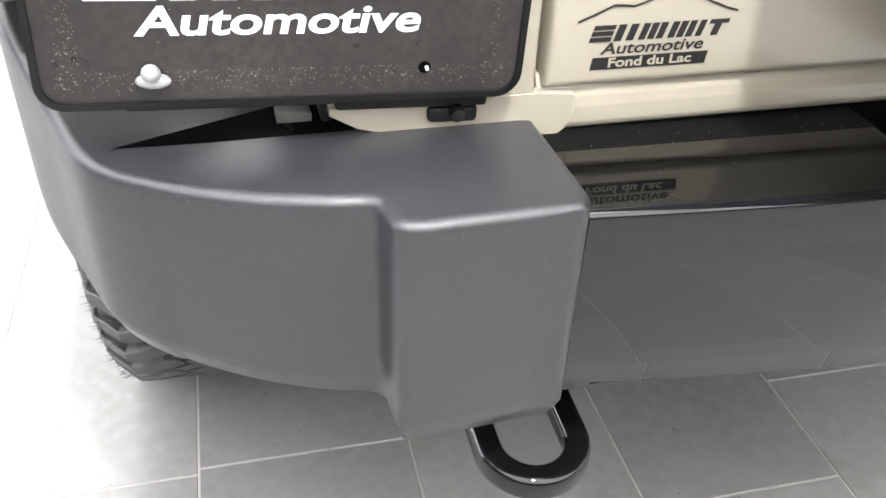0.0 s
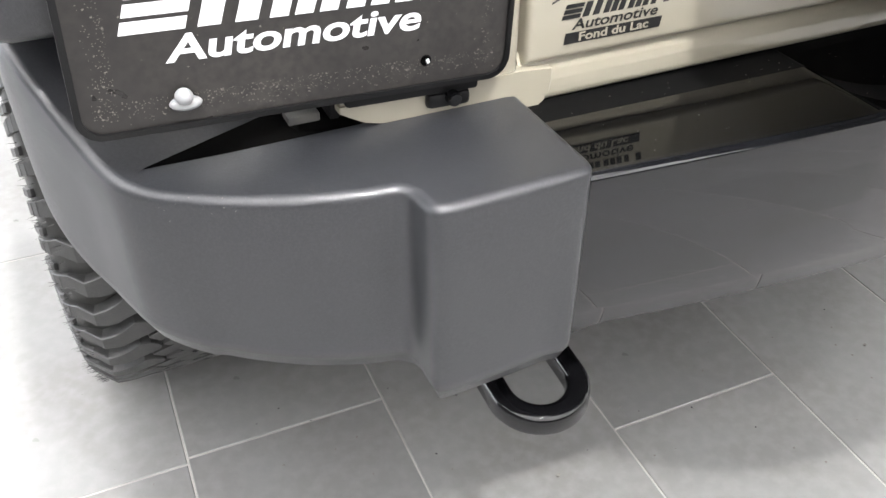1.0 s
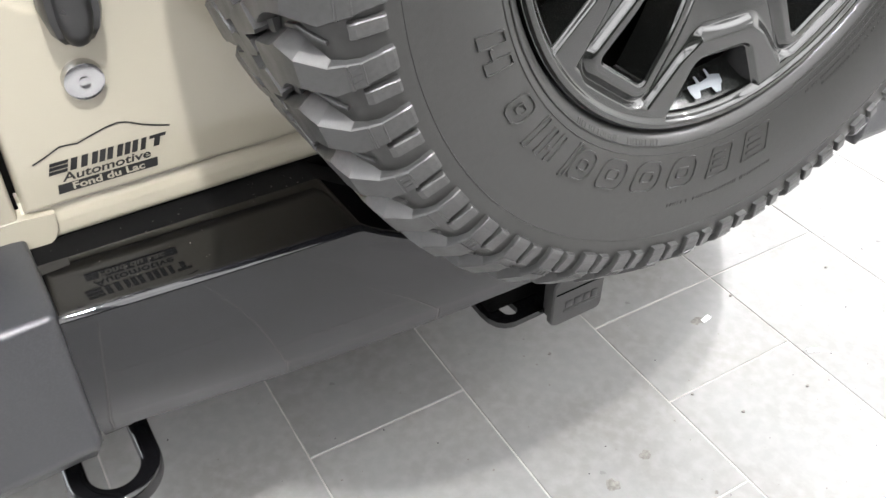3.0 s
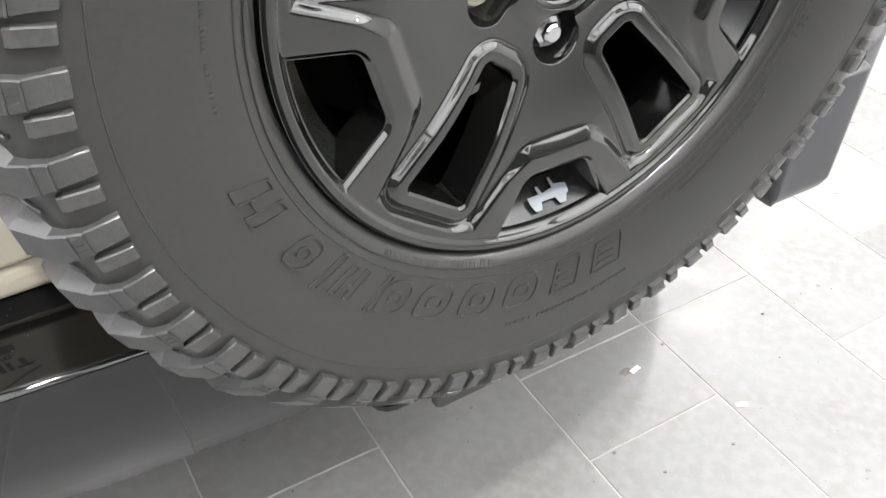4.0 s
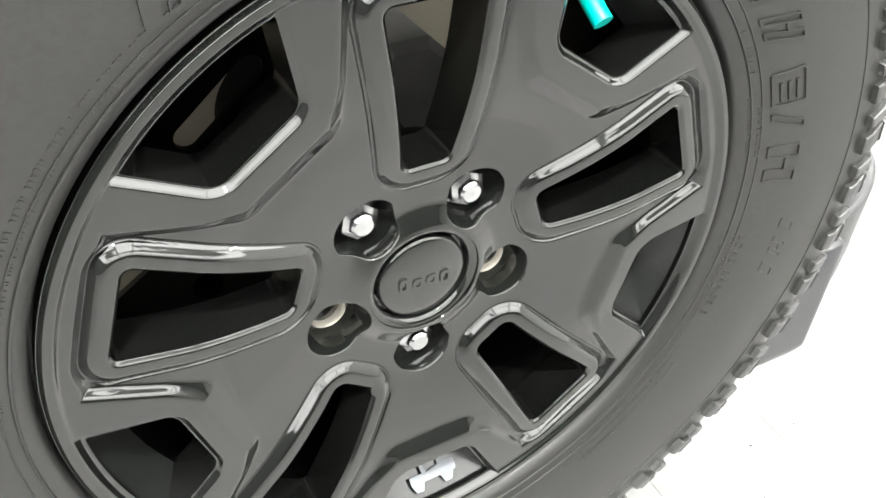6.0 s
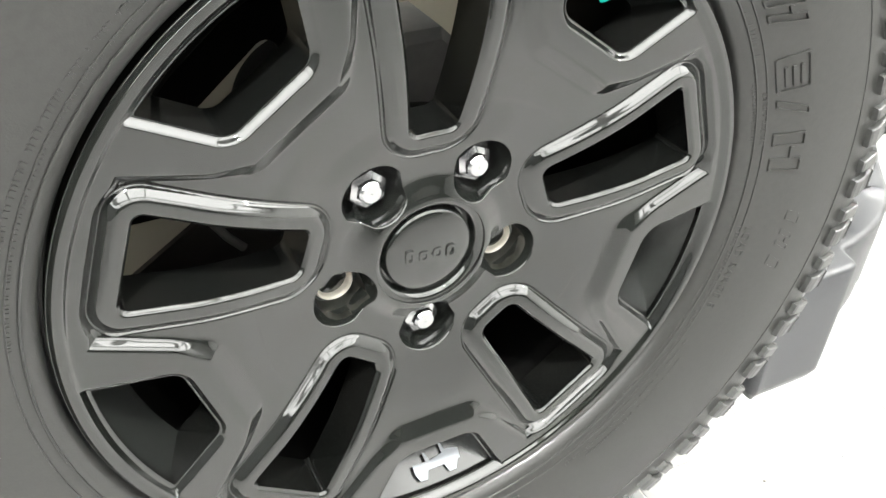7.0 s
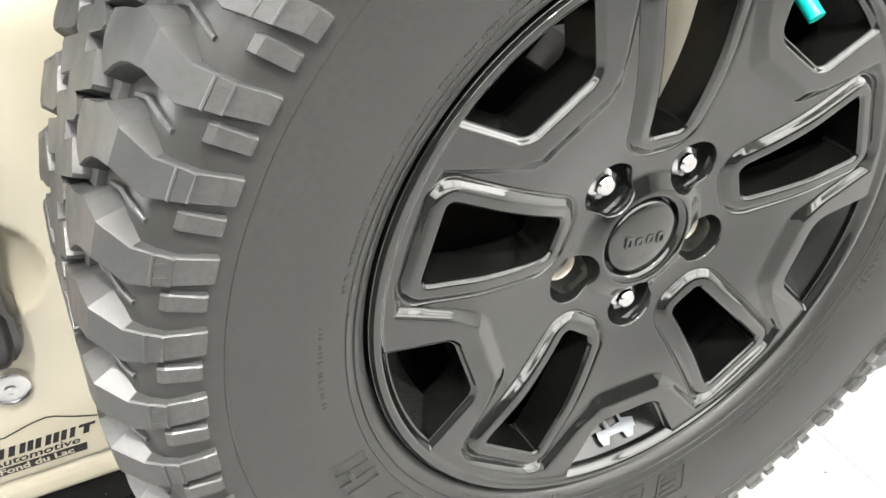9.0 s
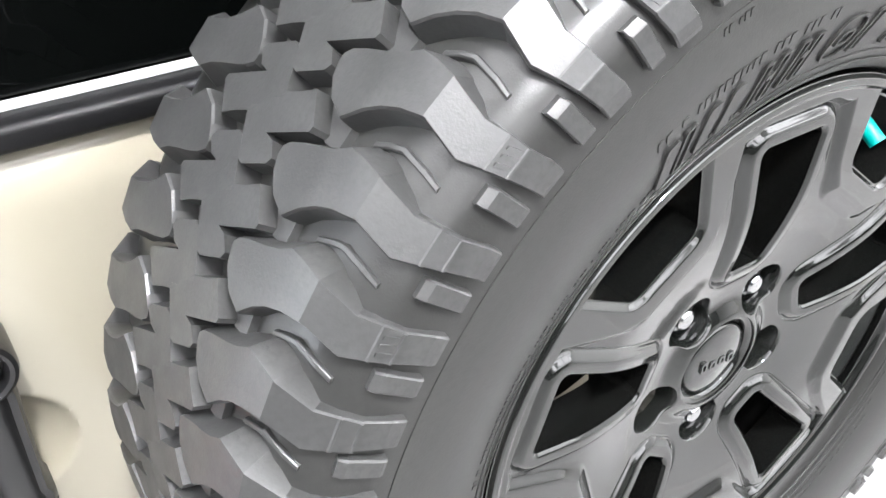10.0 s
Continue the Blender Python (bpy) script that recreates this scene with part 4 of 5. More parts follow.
# added dark block stands in for the shaded void behind the end cap
part("bumper_support", box(-0.875, -0.705, 0.302, 0.46, 0.60, 0.706, 0.004), M_UNDER, car, "added dark block for the shaded void behind the cap")
bolt = lathe([(0.0005, -0.004), (0.005, -0.004), (0.0062, -0.002), (0.0062, 0.004)], 12)
bmesh.ops.recalc_face_normals(bolt, faces=bolt.faces)
part("bolt", bolt, M_FORGED, bracket, "black bolt head", m=pose(0.1185, 0.008, -0.097))
lp = part("license_plate", plate(rounded(0.318, 0.158, 0.016), 0.002, 0.010, 0.001), M_PLATE, car, "scuffed black dealer plate with white letter shapes", m=PM)
fr = bmesh.new()
oo, ii = rounded(0.322, 0.162, 0.018, 6), rounded(0.3125, 0.1525, 0.014, 6)
lo = [[fr.verts.new((x, y, z)) for x, z in pts] for pts, y in ((oo, 0.011), (oo, 0.0005), (ii, -0.0008), (ii, 0.003))]
for p, q in zip(lo, lo[1:]):
    for k in range(len(oo)):
        fr.faces.new((p[k], p[(k + 1) % len(oo)], q[(k + 1) % len(oo)], q[k]))
bmesh.ops.recalc_face_normals(fr, faces=fr.faces)
part("plate_frame", fr, M_BLACK, lp, "thin black rubber plate frame")
for kind, x, w in (("h", -0.099, 0.042), ("v", -0.050, 0.040), ("m", 0.002, 0.048), ("m", 0.057, 0.050), ("i", 0.092, 0.012), ("t", 0.119, 0.036)):
    letter_bars(kind, x, 0.006, w, 0.031, 0.3, M_WHITE, lp, 0.0012, "white_bar")
words("Automotive", 0.0262, M_WHITE, lp, pose(-0.0065, 0.0012, -0.0235, 90, 0, 0) @ Matrix.Diagonal((1.42, 1, 1, 1)), "plate_word", "white word on the plate", 0.0006, 0.14)
screw = bmesh.new()
bmesh.ops.create_uvsphere(screw, u_segments=20, v_segments=12, radius=1.0, matrix=Matrix.Translation((0, -0.002, -0.003)) @ Matrix.Diagonal((0.0112, 0.0050, 0.0052, 1)))
bmesh.ops.create_uvsphere(screw, u_segments=20, v_segments=12, radius=1.0, matrix=Matrix.Translation((-0.001, -0.004, 0.0030)) @ Matrix.Diagonal((0.0062, 0.0062, 0.0058, 1)))
part("screw_cap", screw, M_BOLT, lp, "white plastic screw cap", m=pose(-0.089, 0.0, -0.0575))
hole = lathe([(0.0005, 0.0), (0.0034, 0.0), (0.0038, -0.0005), (0.0044, 0.0)], 18)
bmesh.ops.recalc_face_normals(hole, faces=hole.faces)
part("screw_hole", hole, M_CARRIER, lp, "empty screw hole", m=pose(0.0895, 0.0012, -0.0575))
part("hole_edge", box(-0.0012, 0.0012, -0.0006, 0.0004, -0.0024, 0.0012), M_CHIP, lp, "pale sliver at the edge of the screw hole", smooth=False, m=pose(0.0909, 0.0012, -0.0575, 0, -20, 0))
specks = bmesh.new()
rnd = random.Random(11)
for _ in range(1150):
    edge = rnd.random()
    if edge < 0.62:
        x, z = rnd.uniform(-0.148, 0.148), -0.055 - abs(rnd.gauss(0, 0.008))
    elif edge < 0.85:
        x, z = -0.132 - abs(rnd.gauss(0, 0.008)), rnd.uniform(-0.068, 0.05)
    elif edge < 0.93:
        x, z = 0.135 + abs(rnd.gauss(0, 0.005)), rnd.uniform(-0.05, 0.06)
    else:
        x, z = rnd.uniform(-0.148, 0.148), rnd.uniform(-0.07, 0.07)
    if abs(x) > 0.15 or z < -0.072:
        continue
    s = rnd.uniform(0.00015, 0.00055) * (1.8 if rnd.random() < 0.1 else 1)
    a = rnd.uniform(0, 3)
    specks.faces.new([specks.verts.new((x + s * math.cos(a + q) * rnd.uniform(0.7, 1.5), 0.00165, z + s * math.sin(a + q))) for q in (0, 1.3, 2.5, 4.0)])
tagged(part("dirt_specks", specks, M_DUST, lp, "pale dirt specks", smooth=False), kind="stuff")

# ---- rear bumper: centre beam with a notch under the spare, and two grained end caps ----
BX0, BX1 = -0.5566, 0.6180


def beam_y(x):
    return 0.150 + 0.020 * ((x - CX) / 0.59) ** 2


beam = bmesh.new()
cols = []
for x in np.linspace(BX0, BX1, 180):
    zt = 0.7055 + 0.0060 * ((x - CX) / 0.59) ** 2
    if abs(x) < 0.40:
        zt = min(zt, WZ - math.sqrt(0.456 ** 2 - x * x))
    y = beam_y(x)
    zb = 0.5215 + 0.0265 * ((x - CX) / 0.59) ** 2
    zs = zt - 0.0032
    prof = [(0.303, zs), (0.260, zs), (y + 0.0110, zs), (y + 0.0105, zt - 0.002), (y + 0.0095, zt), (y + 0.0055, zt), (y + 0.0040, zt - 0.0006), (y + 0.0006, zt - 0.0042), (y, zt - 0.0060), (y + 0.004, zb + 0.024), (y + 0.0045, zb + 0.0225), (y + 0.0075, zb + 0.002), (y + 0.010, zb), (y + 0.08, zb), (0.303, zb)]
    cols.append([beam.verts.new((x, py, pz)) for py, pz in prof])
for p, q in zip(cols, cols[1:]):
    for k in range(len(p)):
        beam.faces.new((p[k], p[(k + 1) % len(p)], q[(k + 1) % len(p)], q[k]))
beam.faces.new(cols[0])
beam.faces.new(cols[-1][::-1])
bmesh.ops.recalc_face_normals(beam, faces=beam.faces)
me = bpy.data.meshes.new("bumper_beam")
beam.to_mesh(me)
beam.free()
me.materials.append(M_BEAM)
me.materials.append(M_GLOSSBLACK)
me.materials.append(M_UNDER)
# dull dark rear strip stands in for the dark band in the shelf's reflection
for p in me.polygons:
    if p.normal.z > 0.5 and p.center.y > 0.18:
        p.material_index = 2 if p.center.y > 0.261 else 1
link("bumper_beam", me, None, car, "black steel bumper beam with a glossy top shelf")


def cap_outline():
    """Plan of an end cap from its inner end round to the side: x, y, top z, bottom z."""
    plan = [(-0.5560, 0.2880, 0.5450), (-0.5555, 0.2250, 0.5360), (-0.5552, 0.1900, 0.5290), (-0.5560, 0.1740, 0.5255), (-0.5610, 0.1660, 0.5235),
            (-0.5720, 0.1635, 0.5220), (-0.6200, 0.1620, 0.5195), (-0.6660, 0.1610, 0.5185), (-0.6800, 0.1620, 0.5188), (-0.6868, 0.1650, 0.5200),
            (-0.6905, 0.1705, 0.5225), (-0.6928, 0.1800, 0.5275), (-0.6946, 0.1890, 0.5325), (-0.6975, 0.1955, 0.5365), (-0.7035, 0.1988, 0.5390),
            (-0.7120, 0.2000, 0.5404), (-0.7300, 0.2030, 0.5422), (-0.7700, 0.2135, 0.5472), (-0.8100, 0.2300, 0.5532), (-0.8450, 0.2500, 0.5588),
            (-0.8680, 0.2665, 0.5640), (-0.8840, 0.2830, 0.5690), (-0.8940, 0.3020, 0.5746), (-0.9050, 0.3260, 0.5820), (-0.9180, 0.3510, 0.5912),
            (-0.9300, 0.3760, 0.6072), (-0.9380, 0.4020, 0.6284), (-0.9430, 0.4400, 0.6600)]
    rise = ((0.2665, 0.2830, 0.302, 0.326, 0.351, 0.376, 0.402, 0.44), (0.7225, 0.726, 0.733, 0.747, 0.768, 0.790, 0.802, 0.805))
    key = [(x, y, float(np.interp(y, *rise)) if x < -0.86 else 0.722, zb) for x, y, zb in plan]
    dense = []
    for i in range(len(key) - 1):
        p0, p1, p2, p3 = [np.array(key[min(max(i + k, 0), len(key) - 1)]) for k in (-1, 0, 1, 2)]
        for s in np.linspace(0, 1, 5)[:-1]:
            m1, m2 = (p2 - p0) / 2, (p3 - p1) / 2
            dense.append((2 * s ** 3 - 3 * s ** 2 + 1) * p1 + (s ** 3 - 2 * s ** 2 + s) * m1 + (-2 * s ** 3 + 3 * s ** 2) * p2 + (s ** 3 - s ** 2) * m2)
    dense.append(np.array(key[-1]))
    return dense


def end_cap(mirror):
    pts = cap_outline()
    b = bmesh.new()
    cols, inner = [], []
    for i, (x, y, zt, zb) in enumerate(pts):
        if mirror and x > -0.70:
            zb = min(zb, 0.508)
        d = pts[min(i + 1, len(pts) - 1)][:2] - pts[max(i - 1, 0)][:2]
        d = d / np.hypot(*d)
        n = np.array([d[1], -d[0]])
        if i == 0:
            n = np.array([-1.0, 0.0])
        r = 0.0080 - 0.0025 * min(1.0, max(0.0, (x + 0.590) / 0.03))
        back = 0.004 * (1 if x < -0.58 else max(0.0, (-x - 0.56) / 0.02)) * (1 if x > -0.84 else 0.5)
        prof = [(r + 0.001, zt)] + [(r - r * math.sin(a), zt - r + r * math.cos(a)) for a in (0.0, 0.4, 0.8, 1.2, math.pi / 2)]
        prof += [(back * (q ** 1.5), zt - r + (zb + 0.019 - zt + r) * q) for q in (0.25, 0.5, 0.75, 0.95, 1.0)]
        prof += [(back + 0.002, zb + 0.015), (back + 0.008, zb + 0.002), (back + 0.0105, zb), (back + 0.014, zb)]
        cols.append([b.verts.new((x + n[0] * o, y + n[1] * o, z)) for o, z in prof])
        if x < -0.870:
            q = min(1.0, max(0.0, (y - 0.272) / 0.168))
            inner.append((cols[-1][0], b.verts.new((-0.864 + 0.17 * q, 0.296 + 0.069 * q, 0.7225 + 0.001 * q))))
    for p, q in zip(cols, cols[1:]):
        for k in range(len(p) - 1):
            b.faces.new((p[k], p[k + 1], q[k + 1], q[k]))
    for p, q in zip(inner, inner[1:]):
        b.faces.new((p[0], q[0], q[1], p[1]))
    top = [c[0] for c in cols[:len(cols) - len(inner) + 1]] + [inner[0][1], b.verts.new((-0.80, 0.2945, 0.722)), b.verts.new((-0.60, 0.2965, 0.722))]
    b.faces.new(top)
    b.faces.new([c[-1] for c in cols][::-1])
    if mirror:
        for v in b.verts:
            v.co.x = 2 * 0.0245 - v.co.x
            v.co.z -= 0.008
    bmesh.ops.recalc_face_normals(b, faces=b.faces)
    return part("bumper_end_cap", b, M_PLASTIC, car, "grained dark grey plastic bumper end cap")


end_cap(False)
end_cap(True)
for sx in (-1, 1):
    part("flare_tail", box(CX + sx * 0.902 - 0.069, CX + sx * 0.902 + 0.069, 0.324, 0.3995, 0.815, 0.90, 0.014, 3), M_PLASTIC, car, "grained grey plastic end of the wheel arch flare")
    part("wheel_arch_flare", box(CX + sx * 0.905 - 0.075, CX + sx * 0.905 + 0.075, 0.40, 1.7, 0.815, 0.90, 0.018, 3), M_PLASTIC, car, "grained grey plastic wheel arch flare")
part("inner_arch", box(-0.89, -0.74, 0.60, 1.7, 0.62, 0.83, 0.01), M_UNDER, car)
part("inner_arch", box(0.81, 0.96, 0.60, 1.7, 0.62, 0.83, 0.01), M_UNDER, car)
part("chassis", box(-0.55, 0.62, 0.305, 3.0, 0.40, 0.56, 0.02), M_UNDER, car, "dark chassis under the body")

# ---- tow loop, hitch plate and hitch cover ----
def sweep(points, section):
    """A bar whose section (side, up) follows a path in a level plane."""
    b = bmesh.new()
    pts = [Vector(p) for p in points]
    rings = []
    for i, p in enumerate(pts):
        d = (pts[min(i + 1, len(pts) - 1)] - pts[max(i - 1, 0)]).normalized()
        side = Vector((d.y, -d.x, 0)).normalized()
        up = side.cross(d)
        rings.append([b.verts.new(p + side * u + up * v) for u, v in section])
    n = len(section)
    for p, q in zip(rings, rings[1:]):
        for k in range(n):
            b.faces.new((p[k], p[(k + 1) % n], q[(k + 1) % n], q[k]))
    b.faces.new(rings[0][::-1])
    b.faces.new(rings[-1])
    bmesh.ops.recalc_face_normals(b, faces=b.faces)
    return b


loop = [(-0.5940, yy, 0.438 + 0.10 * (yy - 0.2)) for yy in (0.36, 0.31, 0.26, 0.235)]
for k in range(29):
    a = math.pi + math.pi * k / 28
    yy = 0.2180 + 0.0395 * math.sin(a)
    loop.append((-0.5540 + 0.0400 * math.cos(a), yy, 0.438 + 0.10 * (yy - 0.2)))
loop += [(-0.5140, yy, 0.438 + 0.10 * (yy - 0.2)) for yy in (0.235, 0.26, 0.31, 0.36)]
part("tow_loop", sweep(loop, rounded(0.0235, 0.0260, 0.0075, 4)), M_FORGED, car, "glossy black forged tow loop")
part("tow_mount", box(-0.605, -0.505, 0.30, 0.45, 0.435, 0.545, 0.008), M_FORGED, car)
part("tow_bolt", box(-0.553, -0.522, 0.190, 0.30, 0.528, 0.546, 0.003), M_FORGED, car)
ear = bmesh.new()
eo = [(-0.068, 0.300), (-0.0715, 0.225), (-0.0722, 0.208), (-0.0705, 0.192), (-0.0655, 0.1800), (-0.0570, 0.1720), (-0.0450, 0.1685), (0.0500, 0.1690), (0.0500, 0.300)]
ei = [(px - 0.0385 - 0.10 * pz, pz + 0.2015) for px, pz in rounded(0.0210, 0.0400, 0.0102, 6)]
rings = []
for z in (0.4420, 0.4510):
    edges = []
    pair = []
    for loop_pts in (eo, ei):
        vs = [ear.verts.new((x, y, z)) for x, y in loop_pts]
        edges += [ear.edges.new((vs[k], vs[(k + 1) % len(vs)])) for k in range(len(vs))]
        pair.append(vs)
    bmesh.ops.triangle_fill(ear, use_beauty=True, edges=edges)
    rings.append(pair)
for near, away in zip(*rings):
    for k in range(len(near)):
        ear.faces.new((near[k], near[(k + 1) % len(near)], away[(k + 1) % len(near)], away[k]))
bmesh.ops.recalc_face_normals(ear, faces=ear.faces)
part("hitch_plate", ear, M_FORGED, car, "black steel hitch plate with a chain slot")
part("hitch_bracket", box(-0.066, 0.120, 0.196, 0.34, 0.4512, 0.530, 0.006), M_CARRIER, car, "black steel hitch bracket")
cover = part("hitch_cover", plate([(px + 0.0425, pz + 0.4710) for px, pz in rounded(0.0850, 0.0770, 0.010, 5)], 0.1480, 0.1580, 0.0022), M_HITCH, car, "grey rubber hitch receiver cover")
part("cover_skirt", plate([(px + 0.0420, pz + 0.4705) for px, pz in rounded(0.0760, 0.0680, 0.008, 4)], 0.1580, 0.1720, 0.0), M_HITCH, cover)
part("cover_rib", box(0.004, 0.081, 0.1466, 0.152, 0.4880, 0.4898, 0.0006), M_CARRIER, cover, "dark groove across the cover")
part("cover_rib", box(0.018, 0.081, 0.1464, 0.152, 0.4535, 0.4580, 0.0008), M_HITCH, cover)
for x, w in ((0.026, 0.011), (0.041, 0.012), (0.056, 0.010), (0.069, 0.010)):
    part("raised_letter_shape", box(x - w / 2, x + w / 2, 0.1462, 0.152, 0.4605, 0.4715, 0.0008), M_HITCH, cover)
part("hitch_tube", box(0.010, 0.076, 0.172, 0.36, 0.4515, 0.5060, 0.005), M_CARRIER, car, "black hitch receiver tube")

# ---- spare carrier on the gate ----
part("spare_carrier", box(-0.012, 0.085, 0.225, 0.292, 0.93, 1.22, 0.012), M_CARRIER, gate, "black spare wheel carrier")
drum = lathe([(0.0005, 0.045), (0.054, 0.045), (0.058, 0.052), (0.060, 0.24)], 48)
bmesh.ops.recalc_face_normals(drum, faces=drum.faces)
part("carrier_drum", drum, M_CARRIER, gate, m=pose(0, 0, WZ))
part("carrier_rod", tube([(-0.150, 0.205, 1.083), (-0.128, 0.202, 1.049), (-0.086, 0.198, 0.986), (-0.074, 0.198, 0.972)], 0.0042, 10), M_ROD, gate, "thin grey steel rod behind the wheel")
part("carrier_rod", tube([(-0.108, 0.215, 1.050), (-0.106, 0.215, 0.985)], 0.0050, 10), M_ROD, gate, "thin grey steel rod behind the wheel")
block = plate([(0.046 * math.cos(radians(22.5 + 45 * k)), 0.046 * math.sin(radians(22.5 + 45 * k))) for k in range(8)], 0.158, 0.226, 0.008)
part("carrier_block", block, M_ROD, gate, "dusty grey eight-sided carrier block", smooth=False, m=pose(0.078, 0, WZ + 0.032))


def sector_plate(a0, a1, r0, r1, y, steps):
    """Part of a ring, as a thin steel plate."""
    b = bmesh.new()
    fan = [[b.verts.new((r * math.cos(a), yy, r * math.sin(a))) for a in [radians(a0 + (a1 - a0) * k / steps) for k in range(steps + 1)]] for r, yy in ((r0, y + 0.006), (r0, y), (r1, y), (r1, y + 0.006))]
    for p, q in zip(fan, fan[1:] + fan[:1]):
        for k in range(steps):
            b.faces.new((p[k], p[k + 1], q[k + 1], q[k]))
    for k in (0, steps):
        b.faces.new([row[k] for row in fan])
    bmesh.ops.recalc_face_normals(b, faces=b.faces)
    return b


part("carrier_plate", sector_plate(-147, -4, 0.05, 0.236, 0.197, 20), M_LINER, gate, "dusty dark steel carrier plate", m=pose(0, 0, WZ))
# the upper plate, with a slanted slot through it
slot_a, slot_b, half = Vector((-0.092, 0.019)), Vector((-0.038, 0.064)), 0.0105
along = (slot_b - slot_a).normalized()
across = Vector((-along.y, along.x))
hole = [slot_a - along * half * math.cos(t) + across * half * math.sin(t) for t in [radians(-90 + 15 * k) for k in range(13)]]
hole += [slot_b + along * half * math.cos(t) + across * half * math.sin(t) for t in [radians(90 - 15 * k) for k in range(13)]]
mid = (slot_a + slot_b) / 2
rim_of = []
for p in hole:
    d = (p - mid).normalized()
    far = 0.150
    rim_of.append(mid + d * min(far, 0.100 / max(1e-6, -d.y) if d.y < 0 else far, 0.104 / max(1e-6, d.x) if d.x > 0 else far))
b = bmesh.new()
loops = [[b.verts.new((p.x, yy, p.y)) for p in pts] for pts, yy in ((rim_of, 0.203), (rim_of, 0.197), (hole, 0.197), (hole, 0.203))]
for p, q in zip(loops, loops[1:] + loops[:1]):
    for k in range(len(hole)):
        b.faces.new((p[k], p[(k + 1) % len(hole)], q[(k + 1) % len(hole)], q[k]))
bmesh.ops.recalc_face_normals(b, faces=b.faces)
part("carrier_plate", b, M_CARRIER, gate, "black carrier plate with a slanted slot", m=pose(0, 0, WZ))
for hxx, hzz in ((0.098, -0.125), (-0.098, -0.125)):
    hb = lathe([(0.0005, 0.0), (0.011, 0.0), (0.012, -0.001), (0.0135, 0.001)], 20)
    bmesh.ops.recalc_face_normals(hb, faces=hb.faces)
    part("plate_hole", hb, M_CARRIER, gate, m=pose(hxx, 0.1945, WZ + hzz))

# ---- rear wheels on the floor ----
for sx in (-1, 1):
    # the wheel's outer face looks outwards
    m = Matrix.Translation((CX + sx * 0.950, 1.018, 0.4065)) @ Matrix.Rotation(radians(90 * sx), 4, "Z")
    rt = link("rear_tyre", CARC, None, car, "black mud-terrain rear tyre standing on the tiles", m=m)
    disc = lathe([(0.0005, 0.03), (0.23, 0.02), (0.236, -0.015)], 48)
    bmesh.ops.recalc_face_normals(disc, faces=disc.faces)
    part("wheel_disc", disc, M_RIM, rt, "black alloy rear wheel")
    if sx < 0:
        REAR_LEFT = rt
        for k in range(0, 48):
            for name, side in (("shoulder_lug", 0), ("side_biter", 0), ("tread_block", 0), ("tread_block", 1), ("shoulder_lug", 1)):
                a = 138.25 + PITCH * k + 1.68 * side
                if math.cos(radians(a)) > -0.3:
                    ob = new(name, TREAD[name][side])
                    ob.parent = rt
                    ob.matrix_basis = Matrix.Rotation(-radians(a), 4, "Y")
    else:
        part("tread_band", lathe([(0.389, -0.02), (0.405, -0.015), (0.405, 0.17), (0.389, 0.176)], 96), M_TREAD, rt)
for sx in (-1, 1):
    link("front_tyre", CARC, None, car, "black front tyre standing on the tiles", m=Matrix.Translation((CX + sx * 0.942, 2.75, 0.391)) @ Matrix.Rotation(radians(90 * sx), 4, "Z"))
hairs = bmesh.new()
rnd = random.Random(3)
for k in range(150):
    a = radians(rnd.uniform(-75, 45))
    r = rnd.uniform(0.350, 0.404)
    y = -0.050 + 0.02 * max(0.0, (r - 0.38) / 0.024)
    ln = rnd.uniform(0.006, 0.015)
    p0 = Vector((r * math.cos(a), y, r * math.sin(a)))
    p1 = p0 + Vector((rnd.uniform(-0.3, 0.3), -1.0, rnd.uniform(-0.3, 0.3))) * ln
    e = 0.0006
    v = [hairs.verts.new(p0 + Vector(d)) for d in ((e, 0, 0), (-e, 0, e), (-e, 0, -e))] + [hairs.verts.new(p1)]
    for f in ((0, 1, 3), (1, 2, 3), (2, 0, 3)):
        hairs.faces.new([v[i] for i in f])
tagged(part("vent_hairs", hairs, M_RUBBER, REAR_LEFT, "thin rubber moulding hairs", smooth=False), kind="stuff")
add_tread(tyre, 0, 48)

# ---- litter and marks on the floor ----
def blob(name, x, y, sx, sy, material, label, seed, z=0.0006, category="stain"):
    r = random.Random(seed)
    b = bmesh.new()
    ring = [(x + sx * math.cos(a) * r.uniform(0.7, 1.2), y + sy * math.sin(a) * r.uniform(0.7, 1.2)) for a in [2 * math.pi * k / 14 for k in range(14)]]
    lo = [b.verts.new((px, py, 0.0001)) for px, py in ring]
    hi = [b.verts.new((x + (px - x) * 0.8, y + (py - y) * 0.8, z)) for px, py in ring]
    for k in range(14):
        b.faces.new((lo[k], lo[(k + 1) % 14], hi[(k + 1) % 14], hi[k]))
    b.faces.new(hi)
    b.faces.new(lo[::-1])
    bmesh.ops.recalc_face_normals(b, faces=b.faces)
    return tagged(part(name, b, material), label, category)


blob("mud_stain", 0.251, 0.141, 0.013, 0.010, M_STAIN, "small dried grey mud stain on the tile floor", 1)
blob("mud_stain", 0.161, 0.123, 0.012, 0.014, M_STAIN, "small dried grey mud stain on the tile floor", 2)
blob("mud_stain", 0.570, 0.338, 0.016, 0.010, M_STAIN, "small dried grey mud stain on the tile floor", 3)
part_chip = tagged(part("paper_chip", box(-0.012, 0.012, -0.005, 0.005, 0.0, 0.002, 0.0006), M_CHIP, m=pose(0.704, 0.158, 0.0, 0, 0, -25)), "small white paper chip on the tile floor", "litter")
copy_thing(part_chip, pose(0.588, 0.333, 0.0, 0, 0, 10))
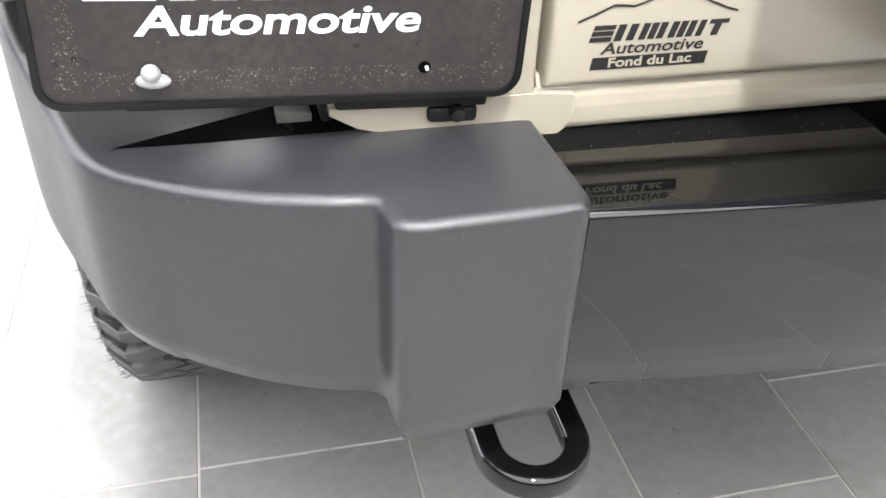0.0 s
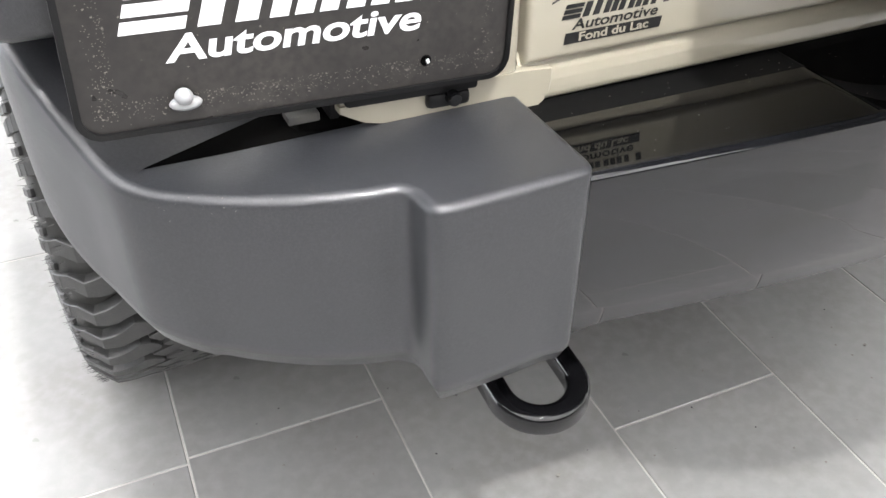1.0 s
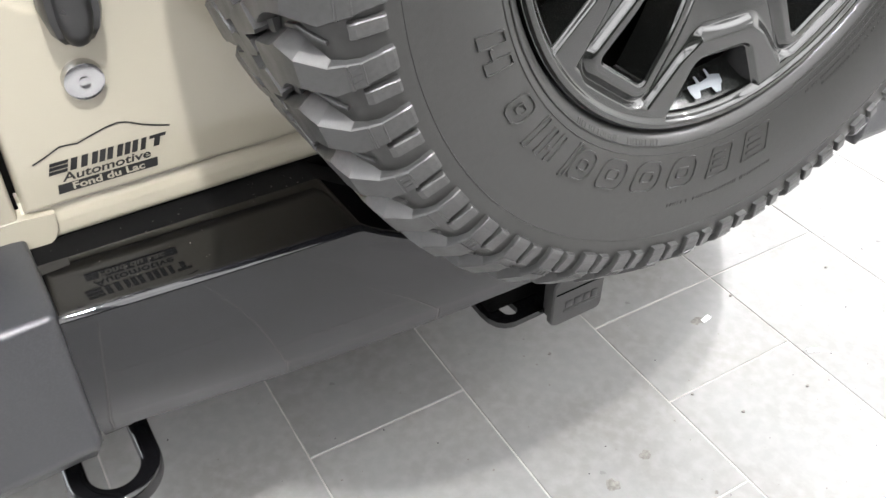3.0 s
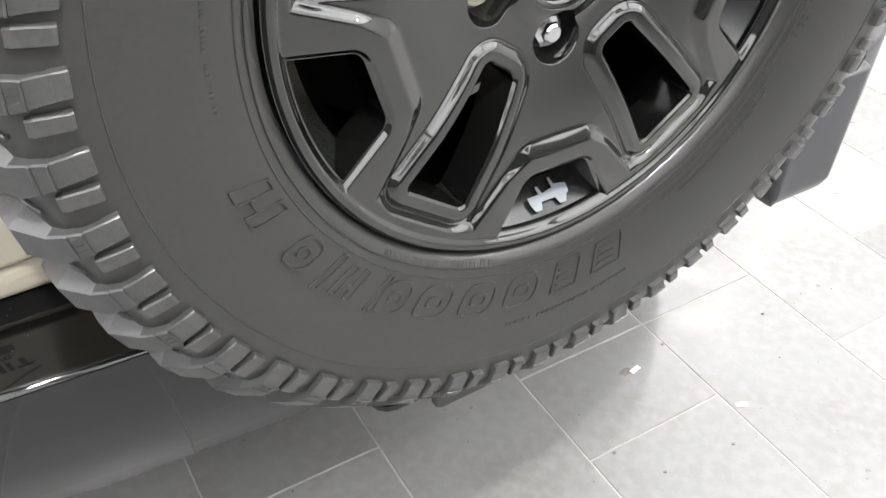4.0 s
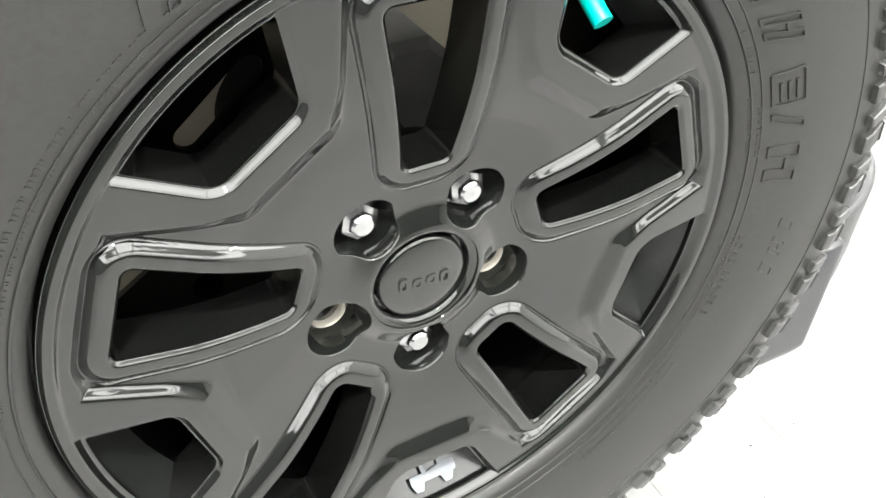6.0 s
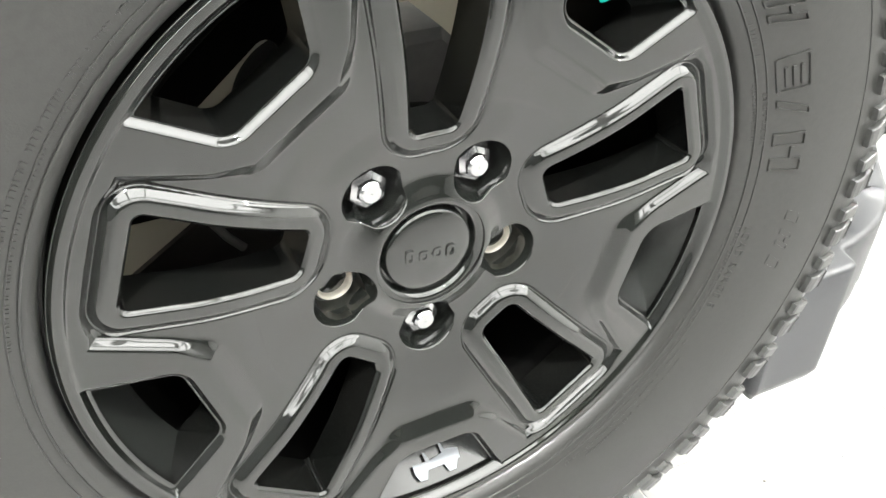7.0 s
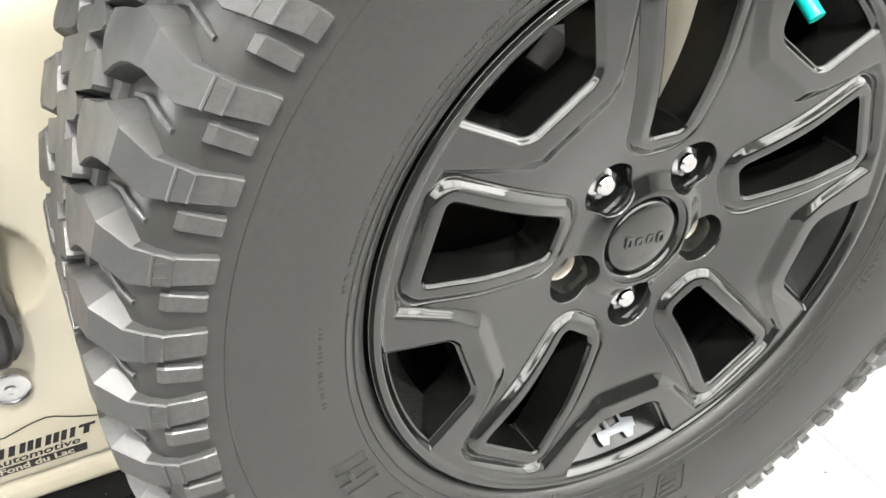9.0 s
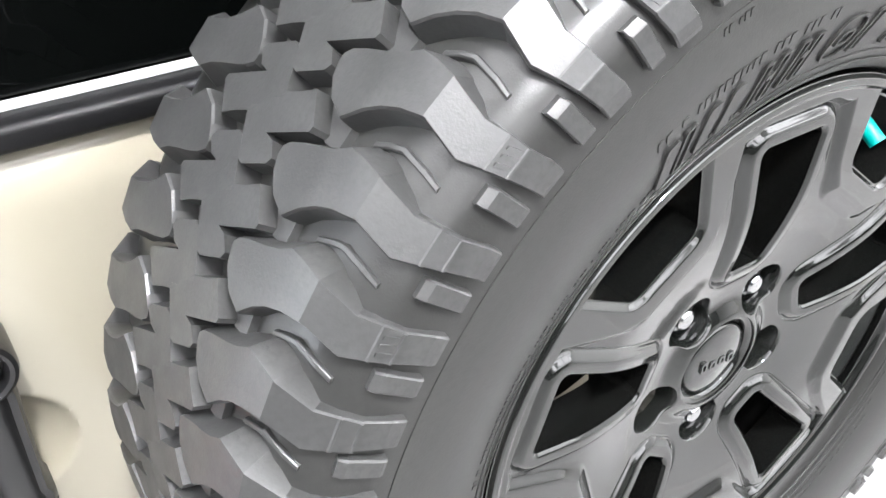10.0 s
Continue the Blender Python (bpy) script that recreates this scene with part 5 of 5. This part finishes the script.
for k, (x, y) in enumerate(((-0.377, 0.399), (0.255, 0.422), (0.93, 0.313), (0.683, 0.357), (0.42, 0.20), (0.30, 0.02), (0.47, 0.12), (0.62, 0.10))):
    blob("crumb", x, y, 0.0035, 0.003, M_STAIN, "tiny dark crumb of dirt on the tiles", 20 + k, 0.0025, "crumb")

# ---- floor tiles ----
PW, TURN = 0.3133, Matrix.Translation((0, 0.45, 0)) @ Matrix.Rotation(radians(-1.35), 4, "Z") @ Matrix.Translation((0, -0.45, 0))
tile_me = {}


def tile_mesh(w, d):
    key = (round(w, 3), round(d, 3))
    if key not in tile_me:
        b = box(-w / 2, w / 2, -d / 2, d / 2, -0.008, 0.0)
        bmesh.ops.bevel(b, geom=[e for e in b.edges if all(v.co.z > -0.001 for v in e.verts)], offset=0.0012, segments=1, affect="EDGES")
        me = bpy.data.meshes.new("tile")
        b.to_mesh(me)
        b.free()
        me.materials.append(M_TILE)
        tile_me[key] = me
    return tile_me[key]


FIRST = {-2: 0.35, -1: 0.0, 0: 0.637, 1: 0.22, 2: 0.434, 3: 0.018, 4: 0.217, 5: 0.439, 6: 0.20}
far = bmesh.new()
GAP = 0.0029


def specks(name, x0, x1, y0, y1, z, count, lo, hi, material, parent, label, seed):
    """Tiny flat flakes strewn over a level surface, in one mesh."""
    rn = random.Random(seed)
    b = bmesh.new()
    for _ in range(count):
        x, y, w, t = rn.uniform(x0, x1), rn.uniform(y0, y1), rn.uniform(lo, hi), rn.uniform(0, math.pi)
        ring = []
        for k in range(5):
            a = t + 2 * math.pi * k / 5
            q = w * rn.uniform(0.5, 1.0)
            ring.append((x + q * math.cos(a), y + q * math.sin(a)))
        low = [b.verts.new((px, py, z)) for px, py in ring]
        mid = b.verts.new((x, y, z + w * 0.35))
        for k in range(5):
            b.faces.new((low[k], low[(k + 1) % 5], mid))
    return tagged(part(name, b, material, parent, label, smooth=False), kind="stuff")


specks("floor_specks", -1.1, 1.1, -0.35, 0.75, 0.0002, 170, 0.0008, 0.0028, M_DUST, floor, "pale dust specks on the tiles", 21)
specks("floor_grit", -1.1, 1.3, -0.35, 0.9, 0.0002, 120, 0.0008, 0.0022, M_UNDER, floor, "dark grit on the tiles", 22)
specks("cap_dust", -0.86, -0.575, 0.215, 0.285, 0.7221, 110, 0.0003, 0.0008, M_DUST, car, "pale dust on the bumper cap", 23)
specks("shelf_dust", -0.54, -0.20, 0.185, 0.285, 0.7085, 60, 0.0003, 0.0009, M_DUST, car, "pale dust on the glossy shelf", 24)
for c in range(-22, 31):
    xa = -0.877 + PW * c
    step = 0.626
    y0 = FIRST.get(c, 0.208 + 0.21 * (c % 3))
    cuts = [y0 + step * k for k in range(-17, 12)]
    if c == 4:
        cuts = sorted(cuts + [0.438])
    for ya, yb in zip(cuts, cuts[1:]):
        if ya < Y0 + 0.2 or yb > Y1 - 0.2 or xa < X0 + 0.2 or xa + PW > X1 - 0.2:
            continue
        w, d = PW - GAP, yb - ya - GAP
        cx, cy = xa + PW / 2, (ya + yb) / 2
        if -1.9 < cx < 2.6 and -1.2 < cy < 2.2:
            ob = new("tile", tile_mesh(w, d))
            ob.parent = floor
            ob.matrix_basis = TURN @ pose(cx, cy, rnd.uniform(-0.0002, 0.0))
        else:
            x0, x1, y1, y2 = cx - w / 2, cx + w / 2, cy - d / 2, cy + d / 2
            top = [far.verts.new(TURN @ Vector(p)) for p in ((x0, y1, 0), (x1, y1, 0), (x1, y2, 0), (x0, y2, 0))]
            low = [far.verts.new(TURN @ Vector(p)) for p in ((x0, y1, -0.006), (x1, y1, -0.006), (x1, y2, -0.006), (x0, y2, -0.006))]
            far.faces.new(top)
            for k in range(4):
                far.faces.new((low[k], low[(k + 1) % 4], top[(k + 1) % 4], top[k]))
tagged(part("far_tiles", far, M_TILE, floor, smooth=False), "grey stone floor tiles further off", kind="stuff")
